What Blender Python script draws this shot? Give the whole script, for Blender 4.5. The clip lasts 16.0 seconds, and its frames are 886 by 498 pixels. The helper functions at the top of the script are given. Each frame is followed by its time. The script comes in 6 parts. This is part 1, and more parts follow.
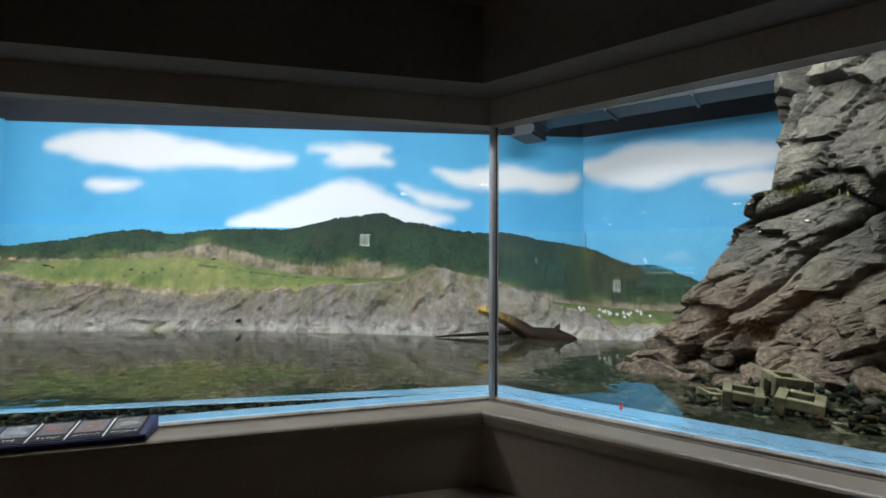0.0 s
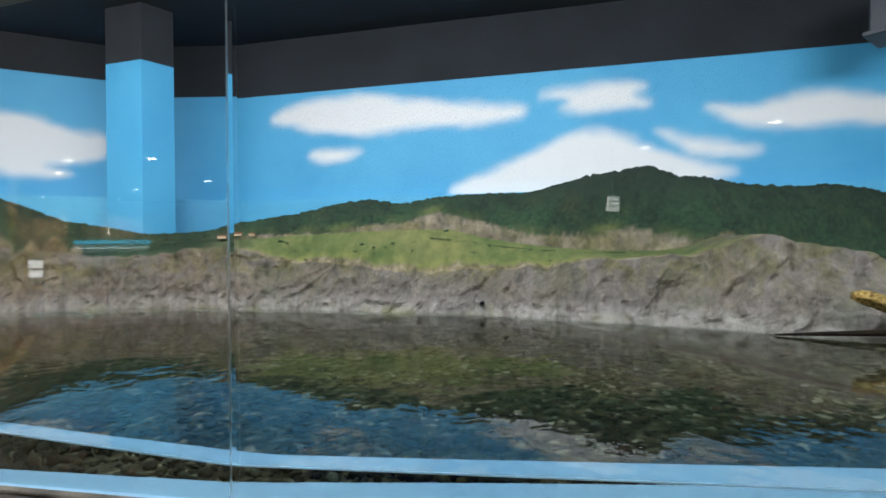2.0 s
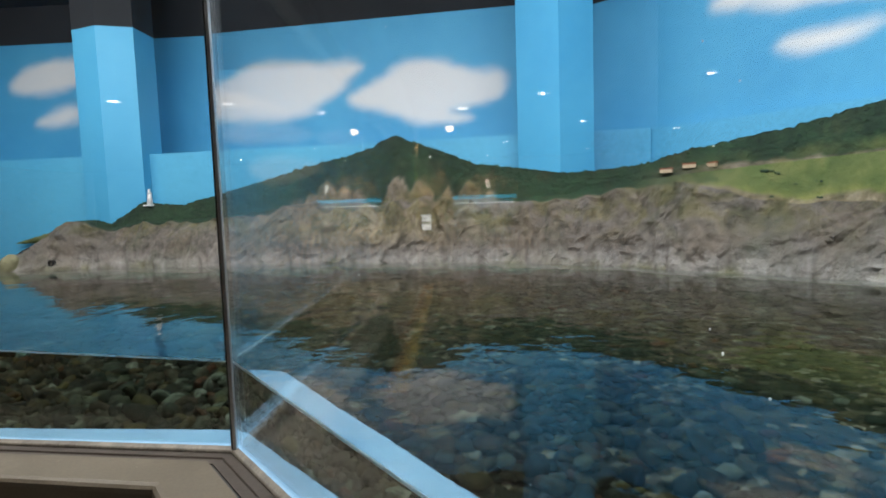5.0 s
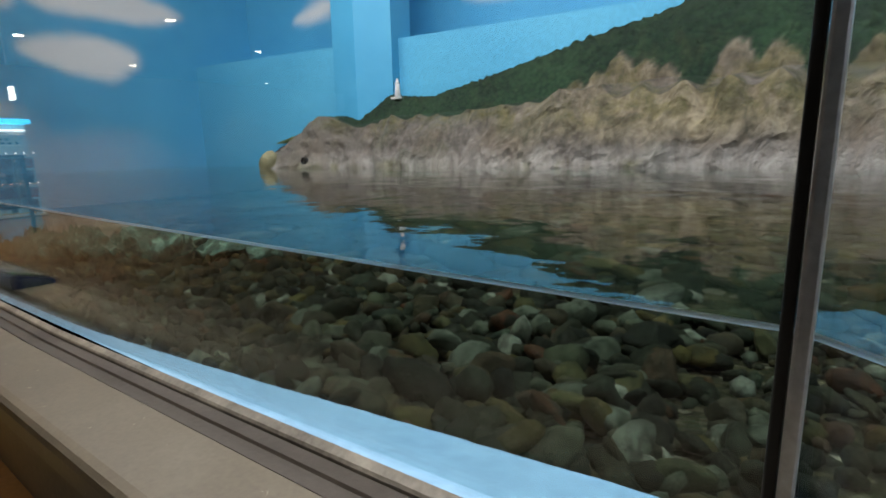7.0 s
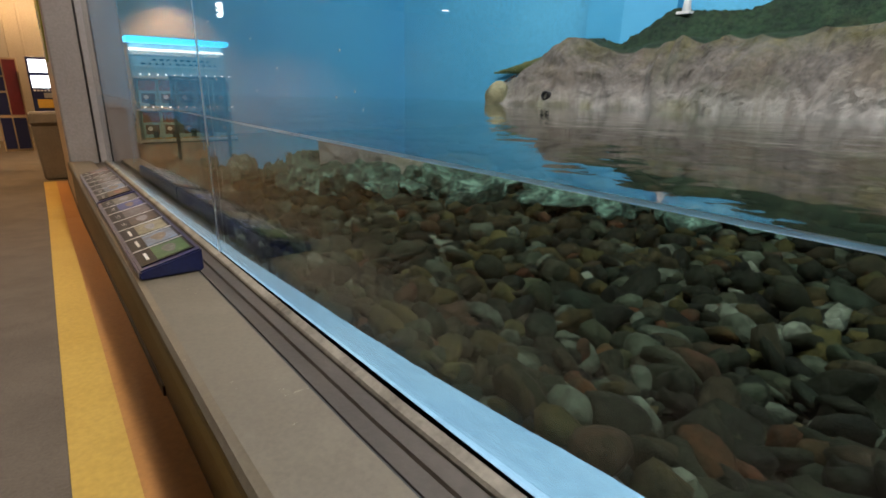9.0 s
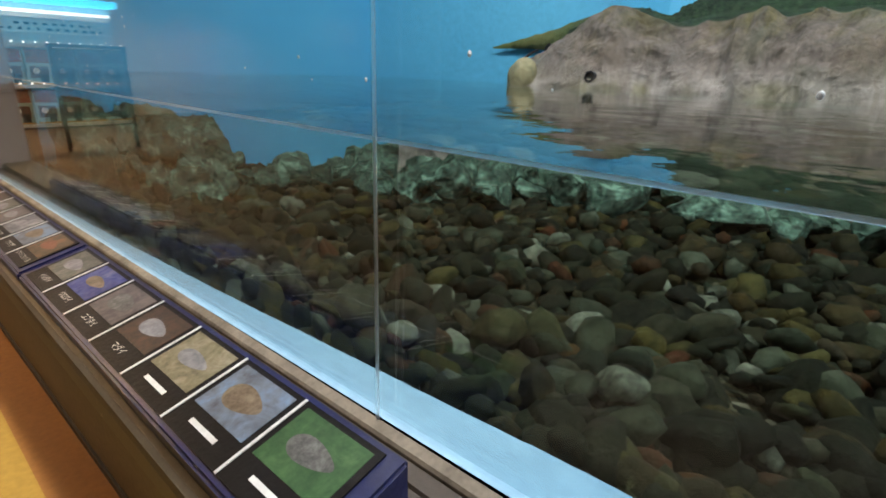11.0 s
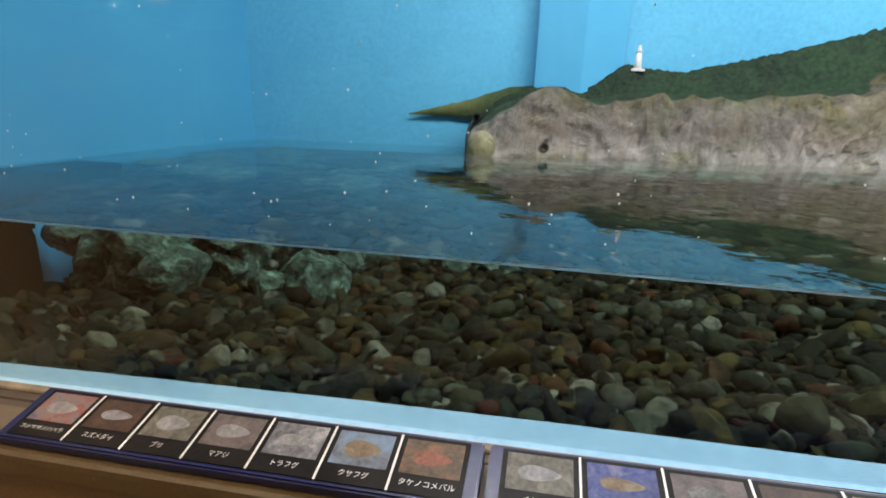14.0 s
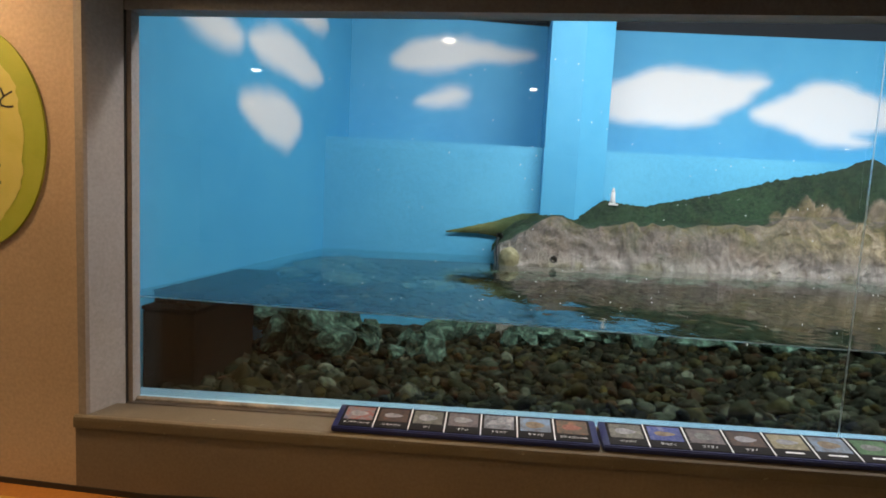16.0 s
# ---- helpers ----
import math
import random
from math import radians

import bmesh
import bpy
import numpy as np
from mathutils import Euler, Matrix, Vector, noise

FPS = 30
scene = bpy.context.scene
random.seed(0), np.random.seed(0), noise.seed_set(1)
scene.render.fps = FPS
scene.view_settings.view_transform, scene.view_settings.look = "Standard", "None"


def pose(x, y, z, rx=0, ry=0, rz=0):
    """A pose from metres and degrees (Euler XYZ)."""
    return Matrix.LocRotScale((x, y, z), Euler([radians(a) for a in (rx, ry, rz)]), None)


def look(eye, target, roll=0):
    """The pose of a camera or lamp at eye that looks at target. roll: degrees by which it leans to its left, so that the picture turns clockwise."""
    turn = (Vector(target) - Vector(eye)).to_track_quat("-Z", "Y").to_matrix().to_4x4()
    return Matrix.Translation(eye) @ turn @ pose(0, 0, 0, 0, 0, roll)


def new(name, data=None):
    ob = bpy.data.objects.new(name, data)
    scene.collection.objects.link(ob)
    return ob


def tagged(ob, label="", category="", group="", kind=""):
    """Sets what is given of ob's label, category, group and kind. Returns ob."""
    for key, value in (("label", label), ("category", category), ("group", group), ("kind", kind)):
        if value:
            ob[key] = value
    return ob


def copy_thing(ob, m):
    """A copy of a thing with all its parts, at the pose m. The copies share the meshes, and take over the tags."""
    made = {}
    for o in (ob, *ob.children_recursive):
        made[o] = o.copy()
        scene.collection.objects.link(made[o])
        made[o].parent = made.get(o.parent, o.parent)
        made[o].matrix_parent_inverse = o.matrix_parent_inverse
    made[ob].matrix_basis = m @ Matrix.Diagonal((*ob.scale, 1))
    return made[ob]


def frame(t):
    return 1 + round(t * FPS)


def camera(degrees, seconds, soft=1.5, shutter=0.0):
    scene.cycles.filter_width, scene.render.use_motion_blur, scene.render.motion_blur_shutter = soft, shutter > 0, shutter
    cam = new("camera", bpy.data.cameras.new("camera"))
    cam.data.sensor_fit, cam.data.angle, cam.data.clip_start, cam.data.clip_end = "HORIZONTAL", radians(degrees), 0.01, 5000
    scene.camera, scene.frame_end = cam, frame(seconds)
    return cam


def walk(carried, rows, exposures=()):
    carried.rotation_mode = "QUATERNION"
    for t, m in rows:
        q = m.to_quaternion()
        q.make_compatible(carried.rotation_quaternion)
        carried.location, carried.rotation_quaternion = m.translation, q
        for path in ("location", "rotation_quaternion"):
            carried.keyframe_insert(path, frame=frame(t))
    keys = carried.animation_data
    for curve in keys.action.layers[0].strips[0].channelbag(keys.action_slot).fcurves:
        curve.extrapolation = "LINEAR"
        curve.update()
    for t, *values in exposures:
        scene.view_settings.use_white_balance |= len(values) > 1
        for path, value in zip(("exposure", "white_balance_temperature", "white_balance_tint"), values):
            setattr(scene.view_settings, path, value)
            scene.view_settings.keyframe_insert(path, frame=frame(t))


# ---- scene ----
cam = camera(81.5, 16.0, 1.7)
PATH = [
    (0, (2.491, -5.253, 1.723), (3.752, -3.703, 1.808), 0.4),
    (0.5, (2.489, -4.748, 1.711), (3.550, -3.055, 1.782), 0.8),
    (1, (2.504, -4.319, 1.672), (3.358, -2.511, 1.738), 1.5),
    (1.5, (2.418, -3.943, 1.704), (3.257, -2.128, 1.715), 0.9),
    (2, (2.352, -3.517, 1.680), (3.055, -1.644, 1.670), -0.5),
    (2.5, (2.218, -3.144, 1.666), (2.669, -1.196, 1.631), -0.9),
    (3, (1.936, -2.886, 1.707), (2.149, -0.898, 1.681), -0.1),
    (3.5, (1.768, -2.656, 1.741), (1.798, -0.657, 1.725), -0.6),
    (6, (0.722, -1.030, 1.364), (-0.131, 0.754, 1.065), -1.5),
    (6.5, (0.397, -0.830, 1.296), (-0.638, 0.843, 0.935), -1.1),
    (7, (0.020, -0.565, 1.179), (-1.179, 0.988, 0.791), -1.3),
    (7.5, (-0.355, -0.487, 1.160), (-1.659, 0.965, 0.727), -1.5),
    (8, (-0.772, -0.376, 1.097), (-2.150, 0.983, 0.594), -1.1),
    (8.5, (-1.124, -0.393, 1.092), (-2.598, 0.836, 0.530), -0.3),
    (9, (-1.513, -0.447, 1.099), (-3.024, 0.721, 0.506), 1.3),
    (9.5, (-1.872, -0.478, 1.094), (-3.451, 0.585, 0.478), 1.5),
    (12, (-3.494, -0.525, 1.111), (-4.157, 1.232, 0.423), 4.0),
    (12.5, (-3.813, -0.676, 1.188), (-4.192, 1.170, 0.519), 4.6),
    (13, (-4.085, -0.734, 1.202), (-4.389, 1.132, 0.548), 3.5),
    (13.5, (-4.346, -0.913, 1.291), (-4.657, 0.960, 0.664), 2.0),
    (14, (-4.552, -1.237, 1.385), (-4.928, 0.650, 0.839), 1.8),
    (14.5, (-4.705, -1.622, 1.473), (-5.199, 0.271, 1.058), 3.2),
    (15, (-4.875, -1.982, 1.486), (-5.352, -0.064, 1.177), 4.7),
    (15.5, (-5.012, -2.355, 1.550), (-5.371, -0.406, 1.280), 2.2),
    (16, (-5.188, -2.755, 1.638), (-5.411, -0.776, 1.456), 2.9),
]
walk(cam, [(t, look(eye, target, roll)) for t, eye, target, roll in PATH], exposures=((0.0, 0.27), (2.0, 0.05), (3.5, 0.07), (6.0, 0.0), (7.5, 0.1), (9.5, 0.25), (12.0, 0.50), (14.0, 0.49), (16.0, 0.38)))

# ---- light ----
world = bpy.data.worlds.new("world")
scene.world = world
world.use_nodes = True
world.node_tree.nodes["Background"].inputs[0].default_value = (0.35, 0.3, 0.26, 1)
world.node_tree.nodes["Background"].inputs[1].default_value = 0.09


def lamp(name, kind, m, energy, color=(1, 1, 1), size=0.2, size_y=None, spot=None):
    data = bpy.data.lights.new(name, kind)
    data.energy, data.color = energy, color
    if kind == "AREA":
        data.shape, data.size, data.size_y = "RECTANGLE", size, size_y or size
    elif kind == "SPOT":
        data.spot_size, data.spot_blend, data.shadow_soft_size = radians(spot), 0.6, size
    else:
        data.shadow_soft_size = size
    ob = new(name, data)
    ob.matrix_world = m
    return ob


TANK_WHITE, COOL_WHITE = (1.012, 0.99, 0.995), (0.90, 0.955, 1.03)
WARM = (1.0, 0.62, 0.30)
# unseen lamp rows above the water, taken to hang behind the window header
lamp("tank_light", "AREA", look((-2.7, 0.9, 4.45), (-2.7, 2.7, 1.6)), 242, TANK_WHITE, 6.0, 0.5)
lamp("tank_light", "AREA", look((2.6, -0.5, 4.45), (3.8, 1.3, 1.6)), 262, COOL_WHITE, 5.0, 0.5)
lamp("tank_light", "AREA", look((5.6, -3.3, 3.5), (9.2, -1.9, 2.2)), 105, COOL_WHITE, 1.6, 0.4)
# extra lamp added to brighten the east ledge and rock foot
lamp("tank_light", "AREA", look((5.75, -4.3, 3.9), (6.0, -4.2, 0.9)), 100, COOL_WHITE, 0.4, 2.6)

# ---- materials ----


def nodes_of(name):
    m = bpy.data.materials.new(name)
    m.use_nodes = True
    t = m.node_tree
    return m, t, t.nodes["Principled BSDF"]


def add(t, kind, **inputs):
    n = t.nodes.new(kind)
    for k, v in inputs.items():
        n.inputs[k.replace("_", " ")].default_value = v
    return n


def ramp(t, fac, stops):
    n = t.nodes.new("ShaderNodeValToRGB")
    while len(n.color_ramp.elements) < len(stops):
        n.color_ramp.elements.new(0.5)
    for e, (p, c) in zip(n.color_ramp.elements, stops):
        e.position, e.color = p, (*c, 1)
    t.links.new(fac, n.inputs[0])
    return n.outputs[0]


def mixc(t, fac, a, b, mode="MIX"):
    n = t.nodes.new("ShaderNodeMix")
    n.data_type, n.blend_type = "RGBA", mode
    for socket, v in ((n.inputs[0], fac), (n.inputs[6], a), (n.inputs[7], b)):
        if isinstance(v, bpy.types.NodeSocket):
            t.links.new(v, socket)
        else:
            socket.default_value = v if isinstance(v, float) else (*v, 1)
    return n.outputs[2]


def noise_of(t, scale, detail=4.0, rough=0.55, coords=None, distortion=0.0):
    n = add(t, "ShaderNodeTexNoise", Scale=scale, Detail=detail, Roughness=rough, Distortion=distortion)
    if coords is None:
        coords = t.nodes.new("ShaderNodeNewGeometry").outputs["Position"]
    t.links.new(coords, n.inputs["Vector"])
    return n.outputs[0]


def bump(t, bsdf, height, strength=0.3, distance=0.01):
    n = add(t, "ShaderNodeBump", Strength=strength, Distance=distance)
    t.links.new(height, n.inputs["Height"])
    t.links.new(n.outputs[0], bsdf.inputs["Normal"])


def surface(name, a, b, scale=3.0, fine=40.0, rough=0.6, bumpy=0.2, dist=0.004, metal=0.0):
    """Paint, plastic, concrete: two tones at a large and a small scale."""
    m, t, p = nodes_of(name)
    big, small = noise_of(t, scale), noise_of(t, fine)
    c = mixc(t, ramp(t, big, [(0.35, (0, 0, 0)), (0.65, (1, 1, 1))]), a, b)
    c = mixc(t, 0.25, c, ramp(t, small, [(0.3, tuple(v * 0.6 for v in a)), (0.7, tuple(min(1, v * 1.3) for v in b))]))
    t.links.new(c, p.inputs["Base Color"])
    p.inputs["Roughness"].default_value, p.inputs["Metallic"].default_value = rough, metal
    bump(t, p, small, bumpy, dist)
    return m


def chipped(name, *look_, chip=(0.42, 0.37, 0.27)):
    """Plain paint with a few small pale chips and rubs."""
    m = surface(name, *look_)
    t = m.node_tree
    p = t.nodes["Principled BSDF"]
    old = p.inputs["Base Color"].links[0].from_socket
    spots = ramp(t, noise_of(t, 24, 6, 0.7, distortion=0.8), [(0.67, (0, 0, 0)), (0.71, (0.75, 0.75, 0.75))])
    rubs = ramp(t, noise_of(t, 5, 5, 0.7), [(0.52, (0, 0, 0)), (0.75, (0.3, 0.3, 0.3))])
    c = mixc(t, rubs, old, tuple(0.5 * v for v in chip))
    t.links.new(mixc(t, spots, c, chip), p.inputs["Base Color"])
    return m


def sky_paint(name):
    """Sky-blue wall paint with sprayed white clouds; the clouds are a painted mask on the wall."""
    m, t, p = nodes_of(name)
    mask = t.nodes.new("ShaderNodeAttribute")
    mask.attribute_name = "cloud"
    n = noise_of(t, 0.9, 3)
    blue = ramp(t, n, [(0.3, (0.058, 0.36, 0.63)), (0.7, (0.085, 0.43, 0.69))])
    grain = noise_of(t, 9, 5)
    c = mixc(t, 0.12, blue, ramp(t, grain, [(0.35, (0.045, 0.31, 0.56)), (0.65, (0.12, 0.48, 0.73))]))
    c = mixc(t, mask.outputs["Fac"], c, (0.79, 0.79, 0.78))
    t.links.new(c, p.inputs["Base Color"])
    p.inputs["Roughness"].default_value = 0.6
    bump(t, p, noise_of(t, 40, 3), 0.03, 0.002)
    return m


def rock_paint(name, stops, scale=2.0, strength=0.7, dist=0.03, rough=0.85, fine=14.0):
    m, t, p = nodes_of(name)
    a, b = noise_of(t, scale, 8, 0.62, distortion=0.6), noise_of(t, fine, 6, 0.6)
    c = ramp(t, a, stops)
    c = mixc(t, 0.35, c, ramp(t, b, [(0.3, stops[0][1]), (0.7, stops[-1][1])]))
    t.links.new(c, p.inputs["Base Color"])
    p.inputs["Roughness"].default_value = rough
    bump(t, p, b, strength, dist)
    return m


def cracked_rock(name, stops):
    """Weathered rock with a net of dark fine cracks and a gritty face."""
    m, t, p = nodes_of(name)
    where = t.nodes.new("ShaderNodeNewGeometry").outputs["Position"]
    wobble = add(t, "ShaderNodeTexNoise", Scale=3.0, Detail=4.0)
    t.links.new(where, wobble.inputs["Vector"])
    bent = t.nodes.new("ShaderNodeVectorMath")
    bent.operation = "MULTIPLY_ADD"
    bent.inputs[1].default_value = (0.3, 0.3, 0.3)
    t.links.new(wobble.outputs["Color"], bent.inputs[0])
    t.links.new(where, bent.inputs[2])
    cell = add(t, "ShaderNodeTexVoronoi", Scale=2.6)
    cell.feature = "DISTANCE_TO_EDGE"
    slab = t.nodes.new("ShaderNodeMapping")
    slab.inputs["Rotation"].default_value = (radians(-52), 0.2, 0.0)
    slab.inputs["Scale"].default_value = (0.8, 0.36, 1.3)
    t.links.new(bent.outputs[0], slab.inputs["Vector"])
    t.links.new(slab.outputs[0], cell.inputs["Vector"])
    crack = ramp(t, cell.outputs["Distance"], [(0.0, (0.45, 0.45, 0.45)), (0.05, (1, 1, 1))])
    a, b = noise_of(t, 2.4, 8, 0.65, distortion=0.7), noise_of(t, 26, 7, 0.68)
    c = mixc(t, 0.45, ramp(t, a, stops), ramp(t, b, stops))
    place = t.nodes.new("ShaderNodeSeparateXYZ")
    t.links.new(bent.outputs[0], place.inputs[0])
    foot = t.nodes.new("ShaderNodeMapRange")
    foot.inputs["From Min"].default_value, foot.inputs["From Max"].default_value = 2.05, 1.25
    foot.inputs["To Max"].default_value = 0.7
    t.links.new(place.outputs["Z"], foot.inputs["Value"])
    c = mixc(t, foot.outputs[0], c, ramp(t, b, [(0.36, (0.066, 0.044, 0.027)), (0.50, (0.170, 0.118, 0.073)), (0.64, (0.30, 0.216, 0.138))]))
    c = mixc(t, crack, tuple(0.5 * v for v in stops[0][1]), c)
    t.links.new(c, p.inputs["Base Color"])
    p.inputs["Roughness"].default_value = 0.88
    h = t.nodes.new("ShaderNodeMath")
    h.operation = "MULTIPLY_ADD"
    h.inputs[1].default_value = 0.35
    t.links.new(crack, h.inputs[0])
    t.links.new(b, h.inputs[2])
    bump(t, p, h.outputs[0], 1.0, 0.05)
    return m


def stone_paint(name, per_island):
    """Wet river cobbles under a film of algae: mostly dark greenish grey, some olive, rust and pale ones."""
    m, t, p = nodes_of(name)
    if per_island:
        rnd = t.nodes.new("ShaderNodeNewGeometry").outputs["Random Per Island"]
    else:
        rnd = t.nodes.new("ShaderNodeObjectInfo").outputs["Random"]
    c = ramp(t, rnd, [(0.0, (0.0036, 0.0041, 0.0032)), (0.20, (0.0062, 0.0072, 0.0052)), (0.33, (0.012, 0.012, 0.0065)), (0.43, (0.010, 0.018, 0.0115)), (0.51, (0.026, 0.019, 0.009)), (0.57, (0.042, 0.035, 0.008)),
                      (0.63, (0.058, 0.017, 0.007)), (0.69, (0.023, 0.036, 0.023)), (0.75, (0.070, 0.060, 0.016)), (0.81, (0.031, 0.021, 0.012)), (0.87, (0.048, 0.060, 0.036)), (0.95, (0.080, 0.096, 0.066)), (1.0, (0.20, 0.22, 0.16))])
    big, n = noise_of(t, 9, 5, 0.6, distortion=0.5), noise_of(t, 26, 7, 0.66)
    c = mixc(t, ramp(t, big, [(0.38, (0, 0, 0)), (0.66, (0.65, 0.65, 0.65))]), c, (0.013, 0.017, 0.008))
    c = mixc(t, ramp(t, n, [(0.44, (0, 0, 0)), (0.66, (0.75, 0.75, 0.75))]), c, (0.006, 0.008, 0.0045))
    c = mixc(t, ramp(t, noise_of(t, 70, 5, 0.7), [(0.55, (0, 0, 0)), (0.72, (0.4, 0.4, 0.4))]), c, (0.055, 0.062, 0.036))
    t.links.new(c, p.inputs["Base Color"])
    p.inputs["Roughness"].default_value = 0.65
    p.inputs["Specular IOR Level"].default_value = 0.05
    bump(t, p, n, 0.75, 0.018)
    return m


def log_paint(name):
    """Barkless wood with long grain: bleached yellow at the end that stands clear, soaked dark towards the water."""
    m, t, p = nodes_of(name)
    grain = t.nodes.new("ShaderNodeMapping")
    grain.inputs["Rotation"].default_value = (0, radians(20), radians(35))
    grain.inputs["Scale"].default_value = (0.12, 1.0, 1.0)
    t.links.new(t.nodes.new("ShaderNodeNewGeometry").outputs["Position"], grain.inputs["Vector"])
    fibre = noise_of(t, 60, 6, 0.65, grain.outputs[0])
    place = t.nodes.new("ShaderNodeSeparateXYZ")
    t.links.new(t.nodes.new("ShaderNodeNewGeometry").outputs["Position"], place.inputs[0])
    reach = t.nodes.new("ShaderNodeMath")
    reach.operation = "MULTIPLY_ADD"
    reach.inputs[1].default_value = 0.22
    t.links.new(noise_of(t, 8, 4), reach.inputs[0])
    t.links.new(place.outputs["X"], reach.inputs[2])
    soaked = t.nodes.new("ShaderNodeMapRange")
    soaked.inputs["From Min"].default_value, soaked.inputs["From Max"].default_value = 6.46, 6.78
    t.links.new(reach.outputs[0], soaked.inputs["Value"])
    dry = ramp(t, fibre, [(0.36, (0.10, 0.058, 0.018)), (0.5, (0.33, 0.215, 0.06)), (0.66, (0.50, 0.36, 0.13))])
    wet = ramp(t, fibre, [(0.36, (0.006, 0.004, 0.0025)), (0.52, (0.020, 0.012, 0.006)), (0.68, (0.060, 0.034, 0.014))])
    t.links.new(mixc(t, soaked.outputs[0], dry, wet), p.inputs["Base Color"])
    p.inputs["Roughness"].default_value = 0.75
    p.inputs["Specular IOR Level"].default_value = 0.15
    bump(t, p, fibre, 0.8, 0.012)
    return m


def see_through(name, ior, color=(1, 1, 1), rough=0.0, waves=0.0):
    m, t, p = nodes_of(name)
    p.inputs["Base Color"].default_value = (*color, 1)
    p.inputs["Transmission Weight"].default_value = 1.0
    p.inputs["IOR"].default_value = ior
    p.inputs["Roughness"].default_value = rough
    if waves:
        a, b = noise_of(t, 2.6, 2, 0.4, distortion=0.4), noise_of(t, 11, 2, 0.5)
        s = t.nodes.new("ShaderNodeMath")
        s.operation = "MULTIPLY_ADD"
        s.inputs[1].default_value = 0.22
        t.links.new(b, s.inputs[0])
        t.links.new(a, s.inputs[2])
        bump(t, p, s.outputs[0], waves, 0.05)
    return m


def glow(name, color, strength):
    m, t, p = nodes_of(name)
    p.inputs["Emission Color"].default_value = (*color, 1)
    p.inputs["Emission Strength"].default_value = strength
    p.inputs["Base Color"].default_value = (*color, 1)
    return m


def gravel_paint(name):
    """Fine mixed gravel, each grain its own tone."""
    m, t, p = nodes_of(name)
    v = add(t, "ShaderNodeTexVoronoi", Scale=34.0)
    t.links.new(t.nodes.new("ShaderNodeNewGeometry").outputs["Position"], v.inputs["Vector"])
    tone = t.nodes.new("ShaderNodeSeparateColor")
    t.links.new(v.outputs["Color"], tone.inputs[0])
    c = ramp(t, tone.outputs[0], [(0.0, (0.006, 0.007, 0.004)), (0.4, (0.020, 0.020, 0.010)), (0.7, (0.050, 0.042, 0.020)), (0.9, (0.09, 0.085, 0.05)), (1.0, (0.22, 0.21, 0.15))])
    c = mixc(t, ramp(t, noise_of(t, 2.6, 5), [(0.4, (0, 0, 0)), (0.65, (0.75, 0.75, 0.75))]), c, (0.014, 0.018, 0.007))
    t.links.new(c, p.inputs["Base Color"])
    p.inputs["Roughness"].default_value = 0.7
    bump(t, p, v.outputs["Distance"], 0.8, -0.02)
    return m


SKY = sky_paint("sky_blue_wall_paint")
DARK_PAINT = surface("black_ceiling_paint", (0.013, 0.016, 0.020), (0.020, 0.024, 0.030), 1.5, 20, 0.9)
HEADER_PAINT = surface("dark_header_paint", (0.10, 0.093, 0.087), (0.14, 0.13, 0.12), 1.5, 30, 0.7)
FRAME_PAINT = surface("grey_frame_paint", (0.25, 0.235, 0.215), (0.32, 0.30, 0.275), 2.5, 60, 0.5)
SILL_PAINT = chipped("warm_grey_sill_paint", (0.105, 0.084, 0.053), (0.133, 0.108, 0.070), 2.0, 90, 0.5, 0.10, 0.0015)
APRON_PAINT = surface("brown_grey_wall_paint", (0.135, 0.105, 0.078), (0.17, 0.135, 0.10), 1.6, 60, 0.65, 0.12, 0.003)
WALL_PAINT = surface("tan_wall_paint", (0.42, 0.32, 0.22), (0.50, 0.38, 0.27), 1.2, 50, 0.6)
JAMB_PAINT = surface("grey_jamb_paint", (0.26, 0.23, 0.21), (0.32, 0.285, 0.26), 1.5, 50, 0.55)
STEEL = surface("brushed_steel", (0.45, 0.45, 0.45), (0.6, 0.6, 0.6), 4, 80, 0.35, metal=0.9)
RUBBER = surface("black_rubber_gasket", (0.012, 0.012, 0.012), (0.02, 0.02, 0.02), 4, 60, 0.5)
LEDGE_PAINT = surface("pale_blue_ledge_paint", (0.195, 0.355, 0.51), (0.265, 0.435, 0.58), 2.2, 30, 0.5)
CARPET = surface("grey_brown_carpet", (0.095, 0.072, 0.050), (0.13, 0.10, 0.070), 6, 120, 0.95, 0.5, 0.006)
YELLOW = surface("yellow_floor_band", (0.42, 0.25, 0.03), (0.48, 0.30, 0.05), 2, 60, 0.6)
ORANGE = surface("orange_brown_floor_band", (0.32, 0.13, 0.025), (0.38, 0.16, 0.03), 2, 60, 0.6)
ROCK_TONES = [(0.28, (0.072, 0.062, 0.053)), (0.42, (0.147, 0.130, 0.114)), (0.56, (0.24, 0.214, 0.190)), (0.72, (0.38, 0.35, 0.315))]
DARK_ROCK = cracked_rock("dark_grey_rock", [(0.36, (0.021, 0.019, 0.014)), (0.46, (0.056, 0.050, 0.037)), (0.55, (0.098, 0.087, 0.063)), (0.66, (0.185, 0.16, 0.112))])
WET_ROCK = rock_paint("pale_green_wet_rock", [(0.40, (0.004, 0.008, 0.006)), (0.48, (0.016, 0.032, 0.024)), (0.54, (0.05, 0.10, 0.072)), (0.64, (0.22, 0.35, 0.26))], 13.0, 0.9, 0.03, 0.85, 34.0)
BED = gravel_paint("dark_tank_bed")
FOREST_TONES = [(0.34, (0.005, 0.017, 0.011)), (0.46, (0.014, 0.041, 0.021)), (0.56, (0.034, 0.076, 0.034)), (0.68, (0.085, 0.135, 0.058))]
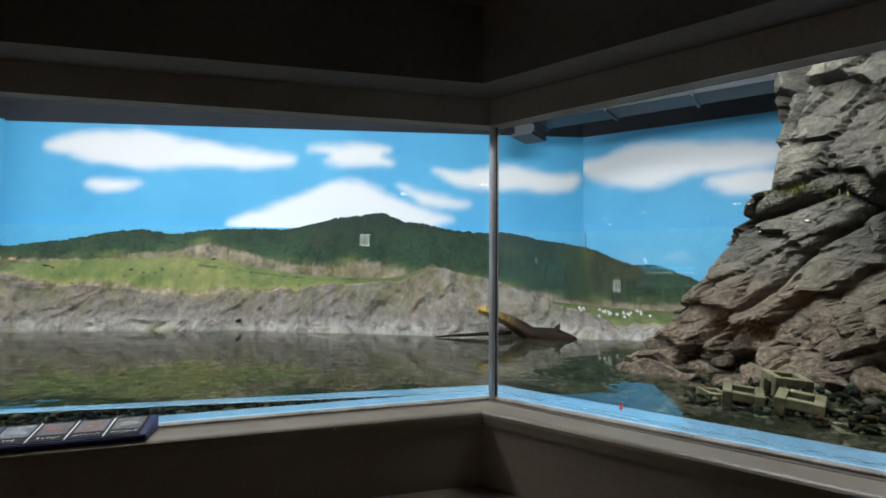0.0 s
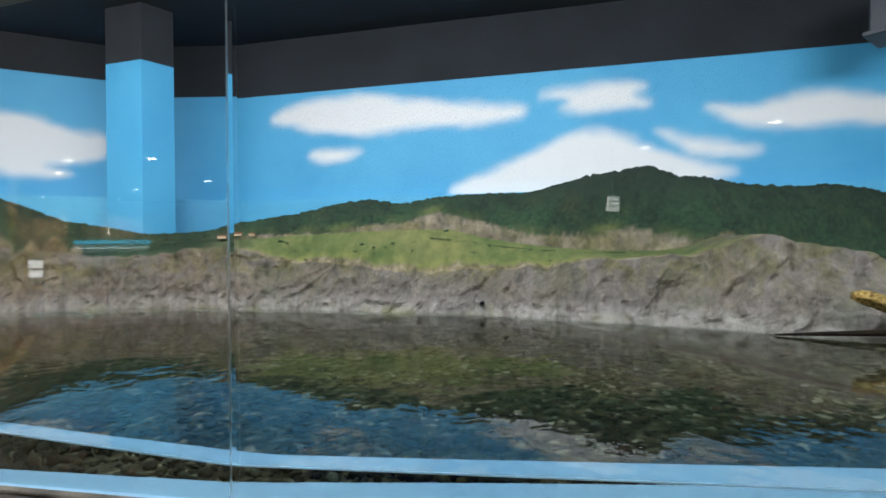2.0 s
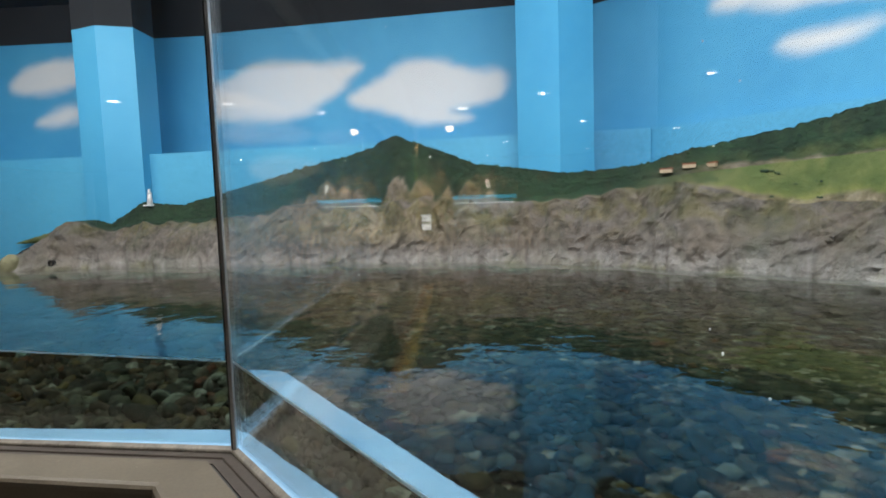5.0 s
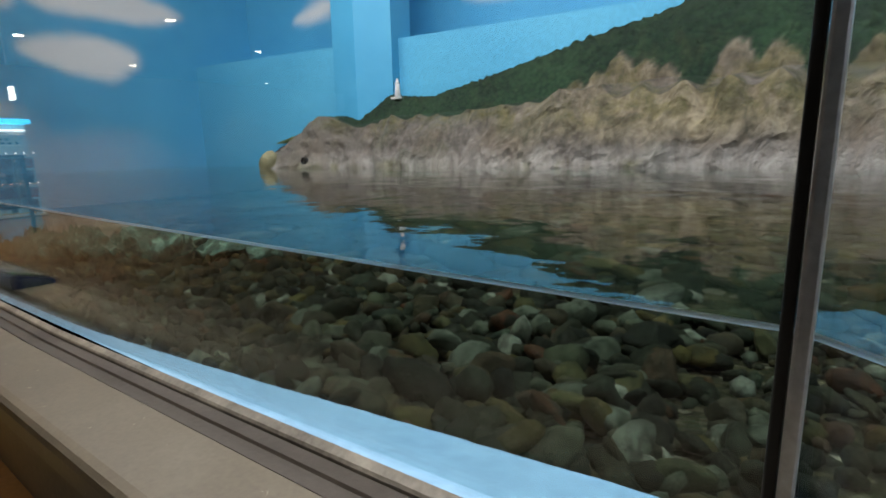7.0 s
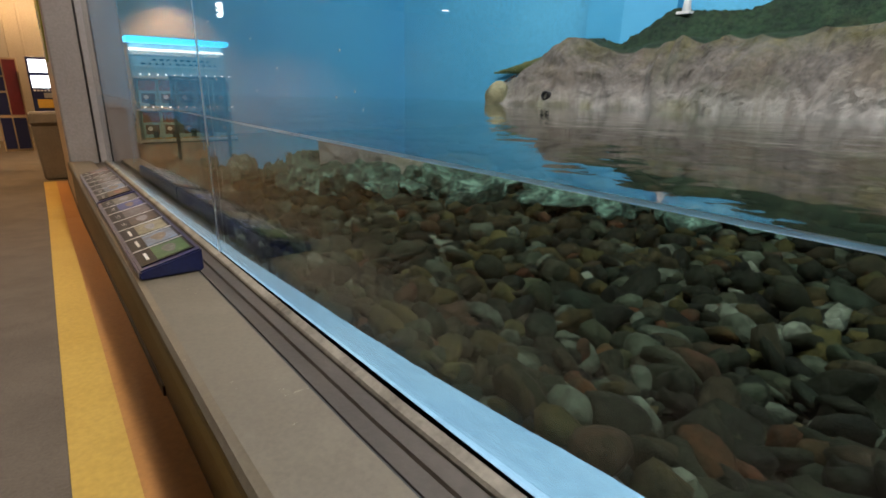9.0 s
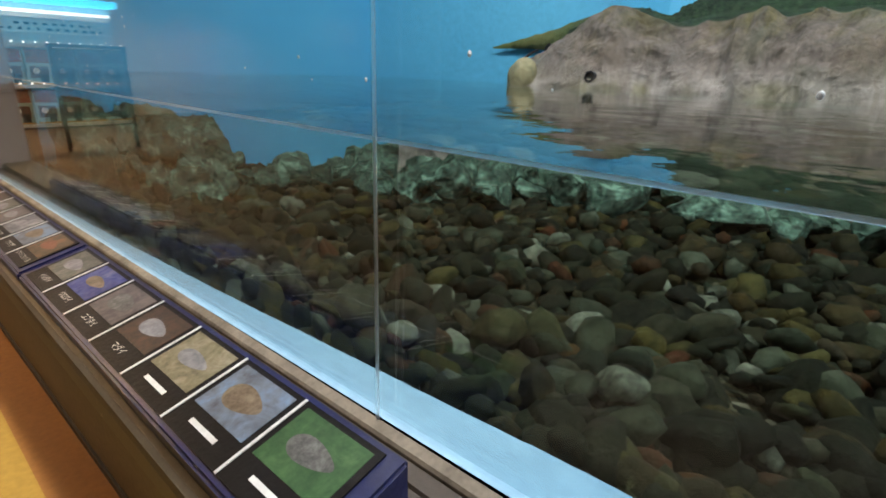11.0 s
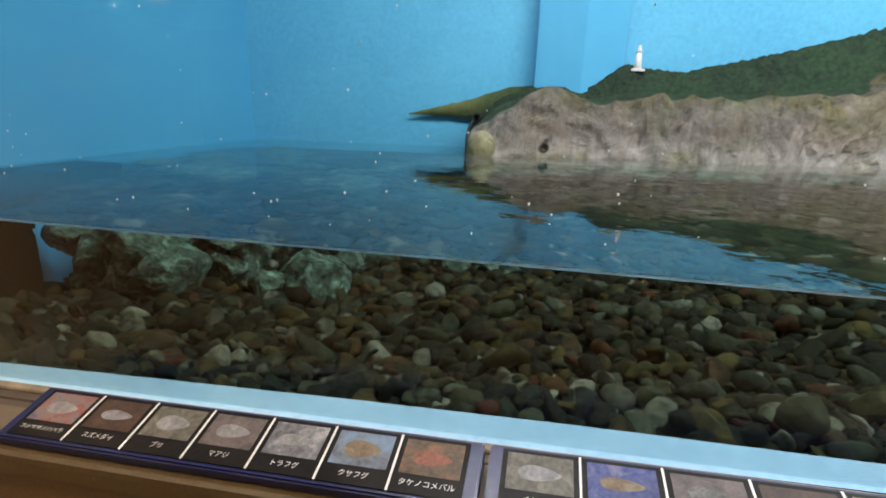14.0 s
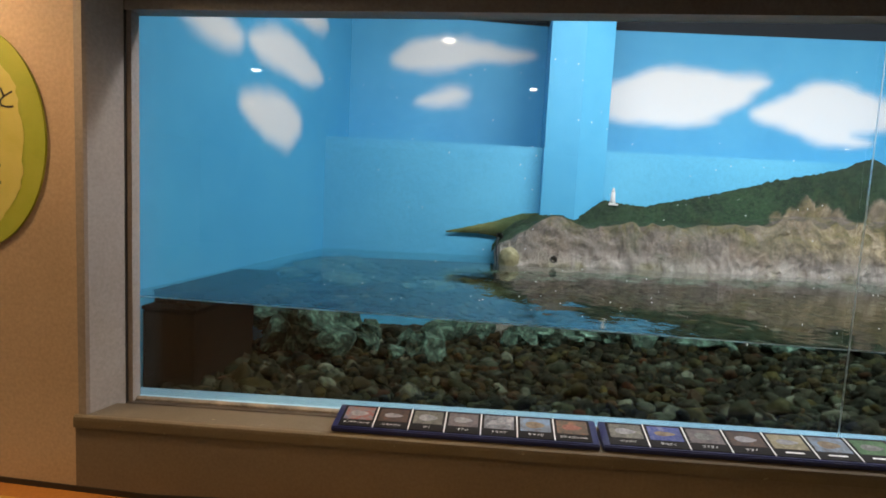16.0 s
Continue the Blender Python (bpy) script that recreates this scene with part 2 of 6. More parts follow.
MEADOW_TONES = [(0.34, (0.05, 0.09, 0.026)), (0.45, (0.10, 0.15, 0.042)), (0.56, (0.17, 0.205, 0.065)), (0.68, (0.28, 0.27, 0.10))]


def lime_band(t, height):
    """Pale lime crust on the rock just over the water line."""
    n = t.nodes.new("ShaderNodeMapRange")
    n.inputs["From Min"].default_value, n.inputs["From Max"].default_value = 1.30, 1.16
    n.inputs["To Max"].default_value = 0.6
    t.links.new(height, n.inputs["Value"])
    return n.outputs[0]


def land_paint(name, strength=1.0, dist=0.042):
    """Painted relief: rock, meadow or forest by what the modeller put there (rock and green masks)."""
    m, t, p = nodes_of(name)
    big, mid, fine = noise_of(t, 1.3, 8, 0.62, distortion=0.7), noise_of(t, 6, 6, 0.6, distortion=0.4), noise_of(t, 48, 5, 0.65)
    rock = mixc(t, 0.45, ramp(t, big, ROCK_TONES), ramp(t, mid, ROCK_TONES))
    rock = mixc(t, 0.30, rock, ramp(t, noise_of(t, 17, 8, 0.7, distortion=0.5), [(0.36, (0.030, 0.025, 0.020)), (0.5, (0.135, 0.12, 0.104)), (0.64, (0.32, 0.295, 0.26))]))
    warm = ramp(t, noise_of(t, 2.2, 4), [(0.48, (0, 0, 0)), (0.68, (0.5, 0.5, 0.5))])
    rock = mixc(t, warm, rock, (0.205, 0.155, 0.105))
    lichen = ramp(t, noise_of(t, 1.7, 5, 0.6, distortion=0.5), [(0.50, (0, 0, 0)), (0.66, (0.6, 0.6, 0.6))])
    rock = mixc(t, lichen, rock, (0.135, 0.15, 0.10))
    dry = t.nodes.new("ShaderNodeAttribute")
    dry.attribute_name = "dry"
    straw = ramp(t, mid, [(0.33, (0.15, 0.125, 0.075)), (0.47, (0.30, 0.245, 0.155)), (0.62, (0.46, 0.39, 0.27))])
    rock = mixc(t, dry.outputs["Fac"], rock, straw)
    place = t.nodes.new("ShaderNodeSeparateXYZ")
    t.links.new(t.nodes.new("ShaderNodeNewGeometry").outputs["Position"], place.inputs[0])
    reach = t.nodes.new("ShaderNodeMath")
    reach.operation = "MULTIPLY_ADD"
    reach.inputs[1].default_value = 0.22
    t.links.new(mid, reach.inputs[0])
    t.links.new(place.outputs["Z"], reach.inputs[2])
    upper = t.nodes.new("ShaderNodeMapRange")
    upper.inputs["From Min"].default_value, upper.inputs["From Max"].default_value = 1.30, 1.55
    t.links.new(reach.outputs[0], upper.inputs["Value"])
    mossy = mixc(t, 1.0, upper.outputs[0], ramp(t, noise_of(t, 3.4, 6, 0.65, distortion=0.8), [(0.43, (0, 0, 0)), (0.60, (0.75, 0.75, 0.75))]), "MULTIPLY")
    rock = mixc(t, mossy, rock, ramp(t, mid, [(0.35, (0.07, 0.075, 0.025)), (0.65, (0.21, 0.185, 0.075))]))
    flutes = t.nodes.new("ShaderNodeVectorMath")
    flutes.operation = "MULTIPLY"
    flutes.inputs[1].default_value = (1.0, 1.0, 0.35)
    t.links.new(t.nodes.new("ShaderNodeNewGeometry").outputs["Position"], flutes.inputs[0])
    streak = ramp(t, noise_of(t, 7, 7, 0.7, flutes.outputs[0], 0.8), [(0.34, (0.1, 0.1, 0.1)), (0.66, (1, 1, 1))])
    drip = ramp(t, noise_of(t, 7, 9, 0.68, flutes.outputs[0], 1.6), [(0.34, (0.62, 0.60, 0.57)), (0.5, (1.0, 0.98, 0.95)), (0.68, (1.35, 1.30, 1.22))])
    rock = mixc(t, 0.85, rock, drip, "MULTIPLY")
    rock = mixc(t, mixc(t, 1.0, lime_band(t, reach.outputs[0]), streak, "MULTIPLY"), rock, (0.62, 0.58, 0.535))
    slime = t.nodes.new("ShaderNodeMapRange")
    slime.inputs["From Min"].default_value, slime.inputs["From Max"].default_value = 1.20, 1.09
    slime.inputs["To Max"].default_value = 0.7
    t.links.new(reach.outputs[0], slime.inputs["Value"])
    patch = ramp(t, noise_of(t, 1.9, 4, 0.6, distortion=0.6), [(0.50, (0, 0, 0)), (0.62, (0.8, 0.8, 0.8))])
    rock = mixc(t, mixc(t, 1.0, slime.outputs[0], patch, "MULTIPLY"), rock, (0.22, 0.22, 0.075))
    leaf = ramp(t, noise_of(t, 95, 3, 0.7), [(0.36, FOREST_TONES[0][1]), (0.5, FOREST_TONES[1][1]), (0.6, FOREST_TONES[2][1]), (0.7, (0.12, 0.19, 0.085))])
    forest = mixc(t, 0.5, mixc(t, 0.4, ramp(t, mid, FOREST_TONES), ramp(t, fine, FOREST_TONES)), leaf)
    forest = mixc(t, ramp(t, big, [(0.46, (0, 0, 0)), (0.62, (0.6, 0.6, 0.6))]), forest, (0.042, 0.105, 0.045))
    forest = mixc(t, ramp(t, noise_of(t, 3.1, 5, 0.6), [(0.55, (0, 0, 0)), (0.72, (0.4, 0.4, 0.4))]), forest, (0.085, 0.085, 0.035))
    # shade between tree crowns and lit crown centres, multiplied into the forest colour
    crown_shade = add(t, "ShaderNodeTexVoronoi", Scale=26.0)
    t.links.new(t.nodes.new("ShaderNodeNewGeometry").outputs["Position"], crown_shade.inputs["Vector"])
    forest = mixc(t, 0.75, forest, ramp(t, crown_shade.outputs["Distance"], [(0.0, (1.45, 1.4, 1.3)), (0.35, (1.0, 1.0, 1.0)), (0.75, (0.45, 0.5, 0.55))]), "MULTIPLY")
    crest = t.nodes.new("ShaderNodeMapRange")
    crest.inputs["From Min"].default_value, crest.inputs["From Max"].default_value = 2.12, 2.52
    crest.inputs["To Max"].default_value = 0.65
    t.links.new(reach.outputs[0], crest.inputs["Value"])
    forest = mixc(t, crest.outputs[0], forest, (0.022, 0.036, 0.027))
    meadow = mixc(t, 0.4, ramp(t, big, MEADOW_TONES), ramp(t, mid, MEADOW_TONES))
    meadow = mixc(t, dry.outputs["Fac"], meadow, ramp(t, mid, [(0.35, (0.16, 0.19, 0.05)), (0.6, (0.34, 0.34, 0.085))]))
    masks = []
    for key in ("rock", "field"):
        a = t.nodes.new("ShaderNodeAttribute")
        a.attribute_name = key
        masks.append(a.outputs["Fac"])
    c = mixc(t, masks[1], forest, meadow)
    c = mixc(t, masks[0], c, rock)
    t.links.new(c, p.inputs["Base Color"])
    p.inputs["Roughness"].default_value = 0.85
    sharp = noise_of(t, 24, 7, 0.7, distortion=0.3)
    relief = t.nodes.new("ShaderNodeMath")
    relief.operation = "MULTIPLY_ADD"
    relief.inputs[1].default_value = 0.85
    t.links.new(sharp, relief.inputs[0])
    t.links.new(mid, relief.inputs[2])
    grit = t.nodes.new("ShaderNodeMath")
    grit.operation = "MULTIPLY_ADD"
    grit.inputs[1].default_value = 0.32
    t.links.new(noise_of(t, 75, 5, 0.7), grit.inputs[0])
    t.links.new(relief.outputs[0], grit.inputs[2])
    bump(t, p, grit.outputs[0], strength, dist)
    return m


LAND = land_paint("painted_coast_relief", 0.9, 0.045)
# opaque white puts the drops' highlights into their colour
DROPLET = surface("painted_glint_drop", (0.80, 0.86, 0.90), (0.9, 0.93, 0.95), 20, 90, 0.15)
SHRUB_DRY = rock_paint("yellow_green_grass", [(0.35, (0.10, 0.11, 0.025)), (0.5, (0.19, 0.19, 0.05)), (0.68, (0.30, 0.27, 0.09))], 20.0, 0.3, 0.004)
SHRUB = rock_paint("model_shrub_green", FOREST_TONES, 30.0, 0.5, 0.005)
LOWER_SKY = surface("pale_sky_blue_wall_paint", (0.078, 0.40, 0.65), (0.105, 0.46, 0.70), 1.0, 30, 0.6, 0.06)
STONE = stone_paint("river_cobble", False)
STONES = stone_paint("river_cobbles", True)
SEAL = see_through("clear_seal", 1.12, (0.86, 0.9, 0.9), 0.5)
GLASS = see_through("window_acrylic", 1.42, (0.96, 0.985, 0.98))
WATER = see_through("tank_water", 1.33, (0.445, 0.55, 0.545), 0.0, 0.12)

HALL_WALL = surface("hall_wall_paint", (0.48, 0.42, 0.34), (0.58, 0.51, 0.42), 1.1, 50, 0.7)
CEILING_PAINT = surface("dim_ceiling_paint", (0.13, 0.12, 0.108), (0.17, 0.157, 0.14), 1.3, 40, 0.8)
MOSSY = rock_paint("mossy_concrete", [(0.34, (0.045, 0.042, 0.018)), (0.5, (0.12, 0.11, 0.05)), (0.66, (0.24, 0.215, 0.115))], 9.0, 0.6, 0.012)
WOOD = log_paint("bleached_driftwood")
DARK_WOOD = rock_paint("dark_wet_wood", [(0.3, (0.005, 0.004, 0.003)), (0.55, (0.013, 0.010, 0.007)), (0.8, (0.032, 0.024, 0.016))], 8.0, 0.6, 0.015)
DARK_WOOD.node_tree.nodes["Principled BSDF"].inputs["Specular IOR Level"].default_value = 0.08
SUNK_BLACK = surface("black_plastic_in_water", (0.0022, 0.0018, 0.0014), (0.004, 0.0034, 0.0028), 4, 60, 0.9)
for m in (BED, WET_ROCK, SUNK_BLACK, LEDGE_PAINT):
    m.node_tree.nodes["Principled BSDF"].inputs["Specular IOR Level"].default_value = 0.06
WHITE = surface("white_model_paint", (0.72, 0.72, 0.70), (0.82, 0.82, 0.80), 6, 80, 0.5)
HOUSE_WALL = surface("off_white_model_paint", (0.40, 0.39, 0.35), (0.60, 0.58, 0.52), 9, 80, 0.6)
TAN = surface("tan_board", (0.42, 0.32, 0.20), (0.50, 0.38, 0.25), 5, 60, 0.6)
ROOF_RED = surface("brown_roof", (0.16, 0.06, 0.03), (0.24, 0.09, 0.04), 8, 80, 0.7)
HOUSE_ROOF = surface("grey_roof", (0.30, 0.30, 0.30), (0.6, 0.6, 0.6), 14, 80, 0.7)
MAROON = surface("maroon_panel", (0.12, 0.012, 0.02), (0.16, 0.02, 0.03), 5, 70, 0.4)
GROOVE = surface("dark_brown_groove", (0.046, 0.036, 0.027), (0.066, 0.052, 0.039), 3, 60, 0.45)
CAULK = surface("worn_cream_caulk", (0.085, 0.070, 0.050), (0.26, 0.225, 0.17), 7, 70, 0.6)
RED = surface("red_paint", (0.50, 0.03, 0.03), (0.62, 0.05, 0.04), 6, 80, 0.4)
DUCT = surface("galvanised_duct", (0.010, 0.013, 0.017), (0.018, 0.022, 0.028), 3, 40, 0.5, metal=0.2)
NAVY = surface("navy_gloss_board", (0.010, 0.014, 0.06), (0.014, 0.02, 0.085), 4, 80, 0.28)
CARD_BLACK = surface("black_print", (0.009, 0.0085, 0.0085), (0.013, 0.012, 0.012), 6, 90, 0.4)
CARD_WHITE = surface("white_print", (0.62, 0.62, 0.60), (0.72, 0.72, 0.70), 6, 90, 0.4)
OVAL_GREEN = rock_paint("lime_green_print", [(0.3, (0.30, 0.38, 0.03)), (0.5, (0.36, 0.42, 0.04)), (0.7, (0.42, 0.46, 0.06))], 3.0, 0.02, 0.001, 0.5, 5.0)
OVAL_YELLOW = rock_paint("pale_yellow_print", [(0.3, (0.50, 0.48, 0.09)), (0.5, (0.58, 0.54, 0.14)), (0.7, (0.62, 0.58, 0.2))], 3.0, 0.02, 0.001, 0.5, 5.0)
DARK_GREEN = surface("dark_green_print", (0.10, 0.14, 0.03), (0.14, 0.18, 0.05), 6, 90, 0.5)
CARD_BLACK.node_tree.nodes["Principled BSDF"].inputs["Specular IOR Level"].default_value = 0.1
SIGN_WHITE = glow("lit_white_sign", (0.9, 0.95, 0.9), 5.0)
BULB = glow("lamp_lens", (1.0, 0.86, 0.66), 32)
BIN = surface("grey_brown_plastic", (0.20, 0.18, 0.16), (0.26, 0.24, 0.21), 4, 70, 0.5)
SCREEN = glow("lit_screen", (0.85, 0.92, 1.0), 3.0)
CYAN_GLOW = glow("cyan_light_box", (0.06, 0.60, 0.95), 2.4)
SHELF_GLOW = glow("shelf_tube", (1.0, 0.95, 0.85), 2.2)
MACHINE = surface("pale_plastic", (0.42, 0.46, 0.46), (0.55, 0.58, 0.58), 3, 60, 0.35)
MACHINE_CASE = surface("pale_teal_plastic", (0.24, 0.40, 0.43), (0.33, 0.50, 0.53), 3, 60, 0.35)
MACHINE_TEAL = surface("brown_plastic", (0.09, 0.05, 0.035), (0.14, 0.08, 0.055), 4, 60, 0.35)
MACHINE_CARD = rock_paint("printed_card", [(0.35, (0.05, 0.03, 0.03)), (0.5, (0.26, 0.18, 0.12)), (0.65, (0.30, 0.07, 0.06))], 12.0, 0.02, 0.001, 0.4, 30.0)
BARRIER = surface("dark_brown_wood", (0.035, 0.022, 0.016), (0.055, 0.035, 0.024), 6, 60, 0.5)
BARRIER_GLASS = see_through("smoked_panel", 1.05, (0.50, 0.36, 0.28))


def photo_print(name, stops, scale):
    m = rock_paint(name, stops, scale, 0.02, 0.001, 0.45, scale * 4)
    m.node_tree.nodes["Principled BSDF"].inputs["Specular IOR Level"].default_value = 0.25
    return m


PHOTOS = [photo_print("photo_print", [(a, tuple(0.52 * v for v in c)) for a, c in stops], scale) for stops, scale in (
    ([(0.35, (0.10, 0.16, 0.28)), (0.5, (0.34, 0.30, 0.28)), (0.62, (0.42, 0.12, 0.07))], 26.0),
    ([(0.3, (0.03, 0.03, 0.035)), (0.55, (0.10, 0.07, 0.05)), (0.7, (0.22, 0.10, 0.06))], 22.0),
    ([(0.3, (0.05, 0.06, 0.05)), (0.5, (0.16, 0.16, 0.13)), (0.7, (0.38, 0.36, 0.30))], 24.0),
    ([(0.3, (0.05, 0.05, 0.06)), (0.5, (0.18, 0.16, 0.16)), (0.7, (0.33, 0.26, 0.24))], 20.0),
    ([(0.3, (0.05, 0.05, 0.06)), (0.52, (0.20, 0.22, 0.26)), (0.64, (0.62, 0.62, 0.62))], 18.0),
    ([(0.35, (0.10, 0.09, 0.08)), (0.5, (0.28, 0.32, 0.38)), (0.62, (0.30, 0.46, 0.68))], 14.0),
    ([(0.3, (0.04, 0.05, 0.04)), (0.5, (0.15, 0.13, 0.09)), (0.66, (0.42, 0.20, 0.10))], 22.0),
    ([(0.3, (0.01, 0.03, 0.22)), (0.55, (0.02, 0.07, 0.40)), (0.72, (0.40, 0.40, 0.52))], 14.0),
    ([(0.3, (0.12, 0.09, 0.04)), (0.5, (0.32, 0.28, 0.15)), (0.68, (0.58, 0.52, 0.36))], 20.0),
    ([(0.3, (0.02, 0.08, 0.03)), (0.55, (0.06, 0.18, 0.06)), (0.75, (0.16, 0.30, 0.12))], 18.0))]
SHAPES = [photo_print("printed_tone", [(a, tuple(0.6 * v for v in c)) for a, c in stops], scale) for stops, scale in (
    ([(0.3, (0.16, 0.05, 0.03)), (0.5, (0.34, 0.12, 0.07)), (0.7, (0.46, 0.24, 0.18))], 30.0),
    ([(0.3, (0.05, 0.05, 0.05)), (0.5, (0.13, 0.13, 0.12)), (0.7, (0.34, 0.34, 0.33))], 40.0),
    ([(0.3, (0.10, 0.07, 0.04)), (0.5, (0.24, 0.17, 0.10)), (0.7, (0.40, 0.32, 0.22))], 34.0),
    ([(0.3, (0.14, 0.14, 0.16)), (0.5, (0.30, 0.30, 0.32)), (0.7, (0.50, 0.50, 0.50))], 26.0))]

# ---- building blocks ----


def link(name, verts, faces, material, parent=None, smooth=False):
    me = bpy.data.meshes.new(name)
    me.from_pydata([tuple(v) for v in verts], [], faces)
    me.materials.append(material)
    if smooth:
        me.polygons.foreach_set("use_smooth", [True] * len(me.polygons))
    ob = new(name, me)
    ob.parent = parent
    return ob


def part(name, bm, material, parent=None, label="", smooth=False):
    me = bpy.data.meshes.new(name)
    bm.to_mesh(me)
    bm.free()
    me.materials.append(material)
    if smooth:
        me.polygons.foreach_set("use_smooth", [True] * len(me.polygons))
    ob = new(name, me)
    ob.parent = parent
    return tagged(ob, label) if label else ob


def box_bm(x0, y0, z0, x1, y1, z1, bevel=0.0, segments=2, m=None):
    bm = bmesh.new()
    bmesh.ops.create_cube(bm, size=1)
    for v in bm.verts:
        v.co = Vector(((x0 + x1) / 2 + v.co.x * (x1 - x0), (y0 + y1) / 2 + v.co.y * (y1 - y0), (z0 + z1) / 2 + v.co.z * (z1 - z0)))
    if bevel:
        bmesh.ops.bevel(bm, geom=bm.edges[:], offset=bevel, segments=segments, affect="EDGES", profile=0.5)
    if m is not None:
        bm.transform(m)
    return bm


def prism(name, outline, z0, z1, material, parent=None):
    """A solid from a plan outline (counter-clockwise); z0 and z1 are numbers or functions of x, y."""
    lo = z0 if callable(z0) else lambda x, y: z0
    hi = z1 if callable(z1) else lambda x, y: z1
    n = len(outline)
    verts = [(x, y, lo(x, y)) for x, y in outline] + [(x, y, hi(x, y)) for x, y in outline]
    faces = [tuple(range(n - 1, -1, -1)), tuple(range(n, 2 * n))] + [(i, (i + 1) % n, n + (i + 1) % n, n + i) for i in range(n)]
    return link(name, verts, faces, material, parent)


def smooth01(x):
    x = max(0.0, min(1.0, x))
    return x * x * (3 - 2 * x)


def unit(v):
    l = math.hypot(*v)
    return (v[0] / l, v[1] / l)


# ---- plan ----
WATER_Z, HEAD_Z, TANK_TOP, SKY_TOP = 0.99, 2.60, 4.7, 3.88
GLASS_LINE = [(-7.44, 0.0), (-2.2, 0.0), (0.0, 0.0), (2.29, -1.79), (4.70, -3.01), (5.44, -7.0)]
GLASS_FOOT = [0.386, 0.546, 0.67, 0.875, 0.970, 0.980]
LAST = len(GLASS_LINE) - 1


def along(i, s, off=0.0):
    """A plan point s metres along window i, off metres out to the visitors' side."""
    (x0, y0), (x1, y1) = GLASS_LINE[i], GLASS_LINE[i + 1]
    d = unit((x1 - x0, y1 - y0))
    return x0 + d[0] * s + d[1] * off, y0 + d[1] * s - d[0] * off


def length(i):
    return math.dist(GLASS_LINE[i], GLASS_LINE[i + 1])


def offset_line(off):
    """The window line moved off metres to the visitors' side, mitred at the corners."""
    out = []
    for k, p in enumerate(GLASS_LINE):
        if k == 0:
            out.append(along(0, 0, off))
        elif k == LAST:
            out.append(along(LAST - 1, length(LAST - 1), off))
        else:
            d0 = unit((p[0] - GLASS_LINE[k - 1][0], p[1] - GLASS_LINE[k - 1][1]))
            d1 = unit((GLASS_LINE[k + 1][0] - p[0], GLASS_LINE[k + 1][1] - p[1]))
            n0, n1 = (d0[1], -d0[0]), (d1[1], -d1[0])
            f = off / (1 + n0[0] * n1[0] + n0[1] * n1[1])
            out.append((p[0] + (n0[0] + n1[0]) * f, p[1] + (n0[1] + n1[1]) * f))
    return out


def foot_z(x):
    """Height of the window foot, which climbs with the ramp."""
    return float(np.interp(x, [p[0] for p in GLASS_LINE], GLASS_FOOT))


def floor_z(x):
    return float(np.interp(x, [-7.0, -3.7, -2.2, 0.0, 2.29, 4.70], [-0.06, 0.20, 0.29, 0.38, 0.50, 0.58]))


def band(name, profile, material, parent=None, lift=foot_z):
    """A moulding swept along the three windows: profile points are (off, height over the foot)."""
    lines = [offset_line(o) for o, _ in profile]
    n = len(profile)
    verts, faces = [], []
    for k in range(LAST + 1):
        base = GLASS_FOOT[k] if lift is foot_z else lift
        for (o, h), line in zip(profile, lines):
            verts.append((*line[k], base + h))
    for k in range(LAST):
        for j in range(n):
            a, b = k * n + j, k * n + (j + 1) % n
            faces.append((a, b, b + n, a + n))
    faces += [tuple(range(n - 1, -1, -1)), tuple(range(LAST * n, (LAST + 1) * n))]
    ob = link(name, verts, faces, material, parent)
    bm = bmesh.new()
    bm.from_mesh(ob.data)
    bmesh.ops.recalc_face_normals(bm, faces=bm.faces)
    bm.to_mesh(ob.data)
    bm.free()
    return ob


# ---- painted tank walls ----


def cloud_mask(clouds, u, z):
    """Soft-edged sprayed clouds: how much of the white covers the wall at u, z (arrays), from each cloud's outline."""
    best = np.zeros_like(u)
    ragged = np.array([0.05 * noise.noise((a * 1.9, b * 3.6, 3)) + 0.025 * noise.noise((a * 6, b * 9, 5)) for a, b in zip(u, z)])
    for outline in clouds:
        for _ in range(2):  # round the corners off
            outline = [tuple(p[i] * k + q[i] * (1 - k) for i in (0, 1)) for p, q in zip(outline, outline[1:] + outline[:1]) for k in (0.78, 0.22)]
        away, inside = np.full_like(u, 9.0), np.zeros(len(u), bool)
        for (x0, y0), (x1, y1) in zip(outline, outline[1:] + outline[:1]):
            dx, dy = x1 - x0, y1 - y0
            f = np.clip(((u - x0) * dx + (z - y0) * dy) / (dx * dx + dy * dy), 0, 1)
            away = np.minimum(away, np.hypot(u - x0 - f * dx, z - y0 - f * dy))
            if dy:
                inside ^= ((y0 > z) != (y1 > z)) & (u < x0 + (z - y0) * dx / dy)
        depth = np.where(inside, away, -away) + ragged
        f = np.clip(depth / 0.19 + 0.52, 0, 1)
        best = np.maximum(best, f * f * (3 - 2 * f))
    return best


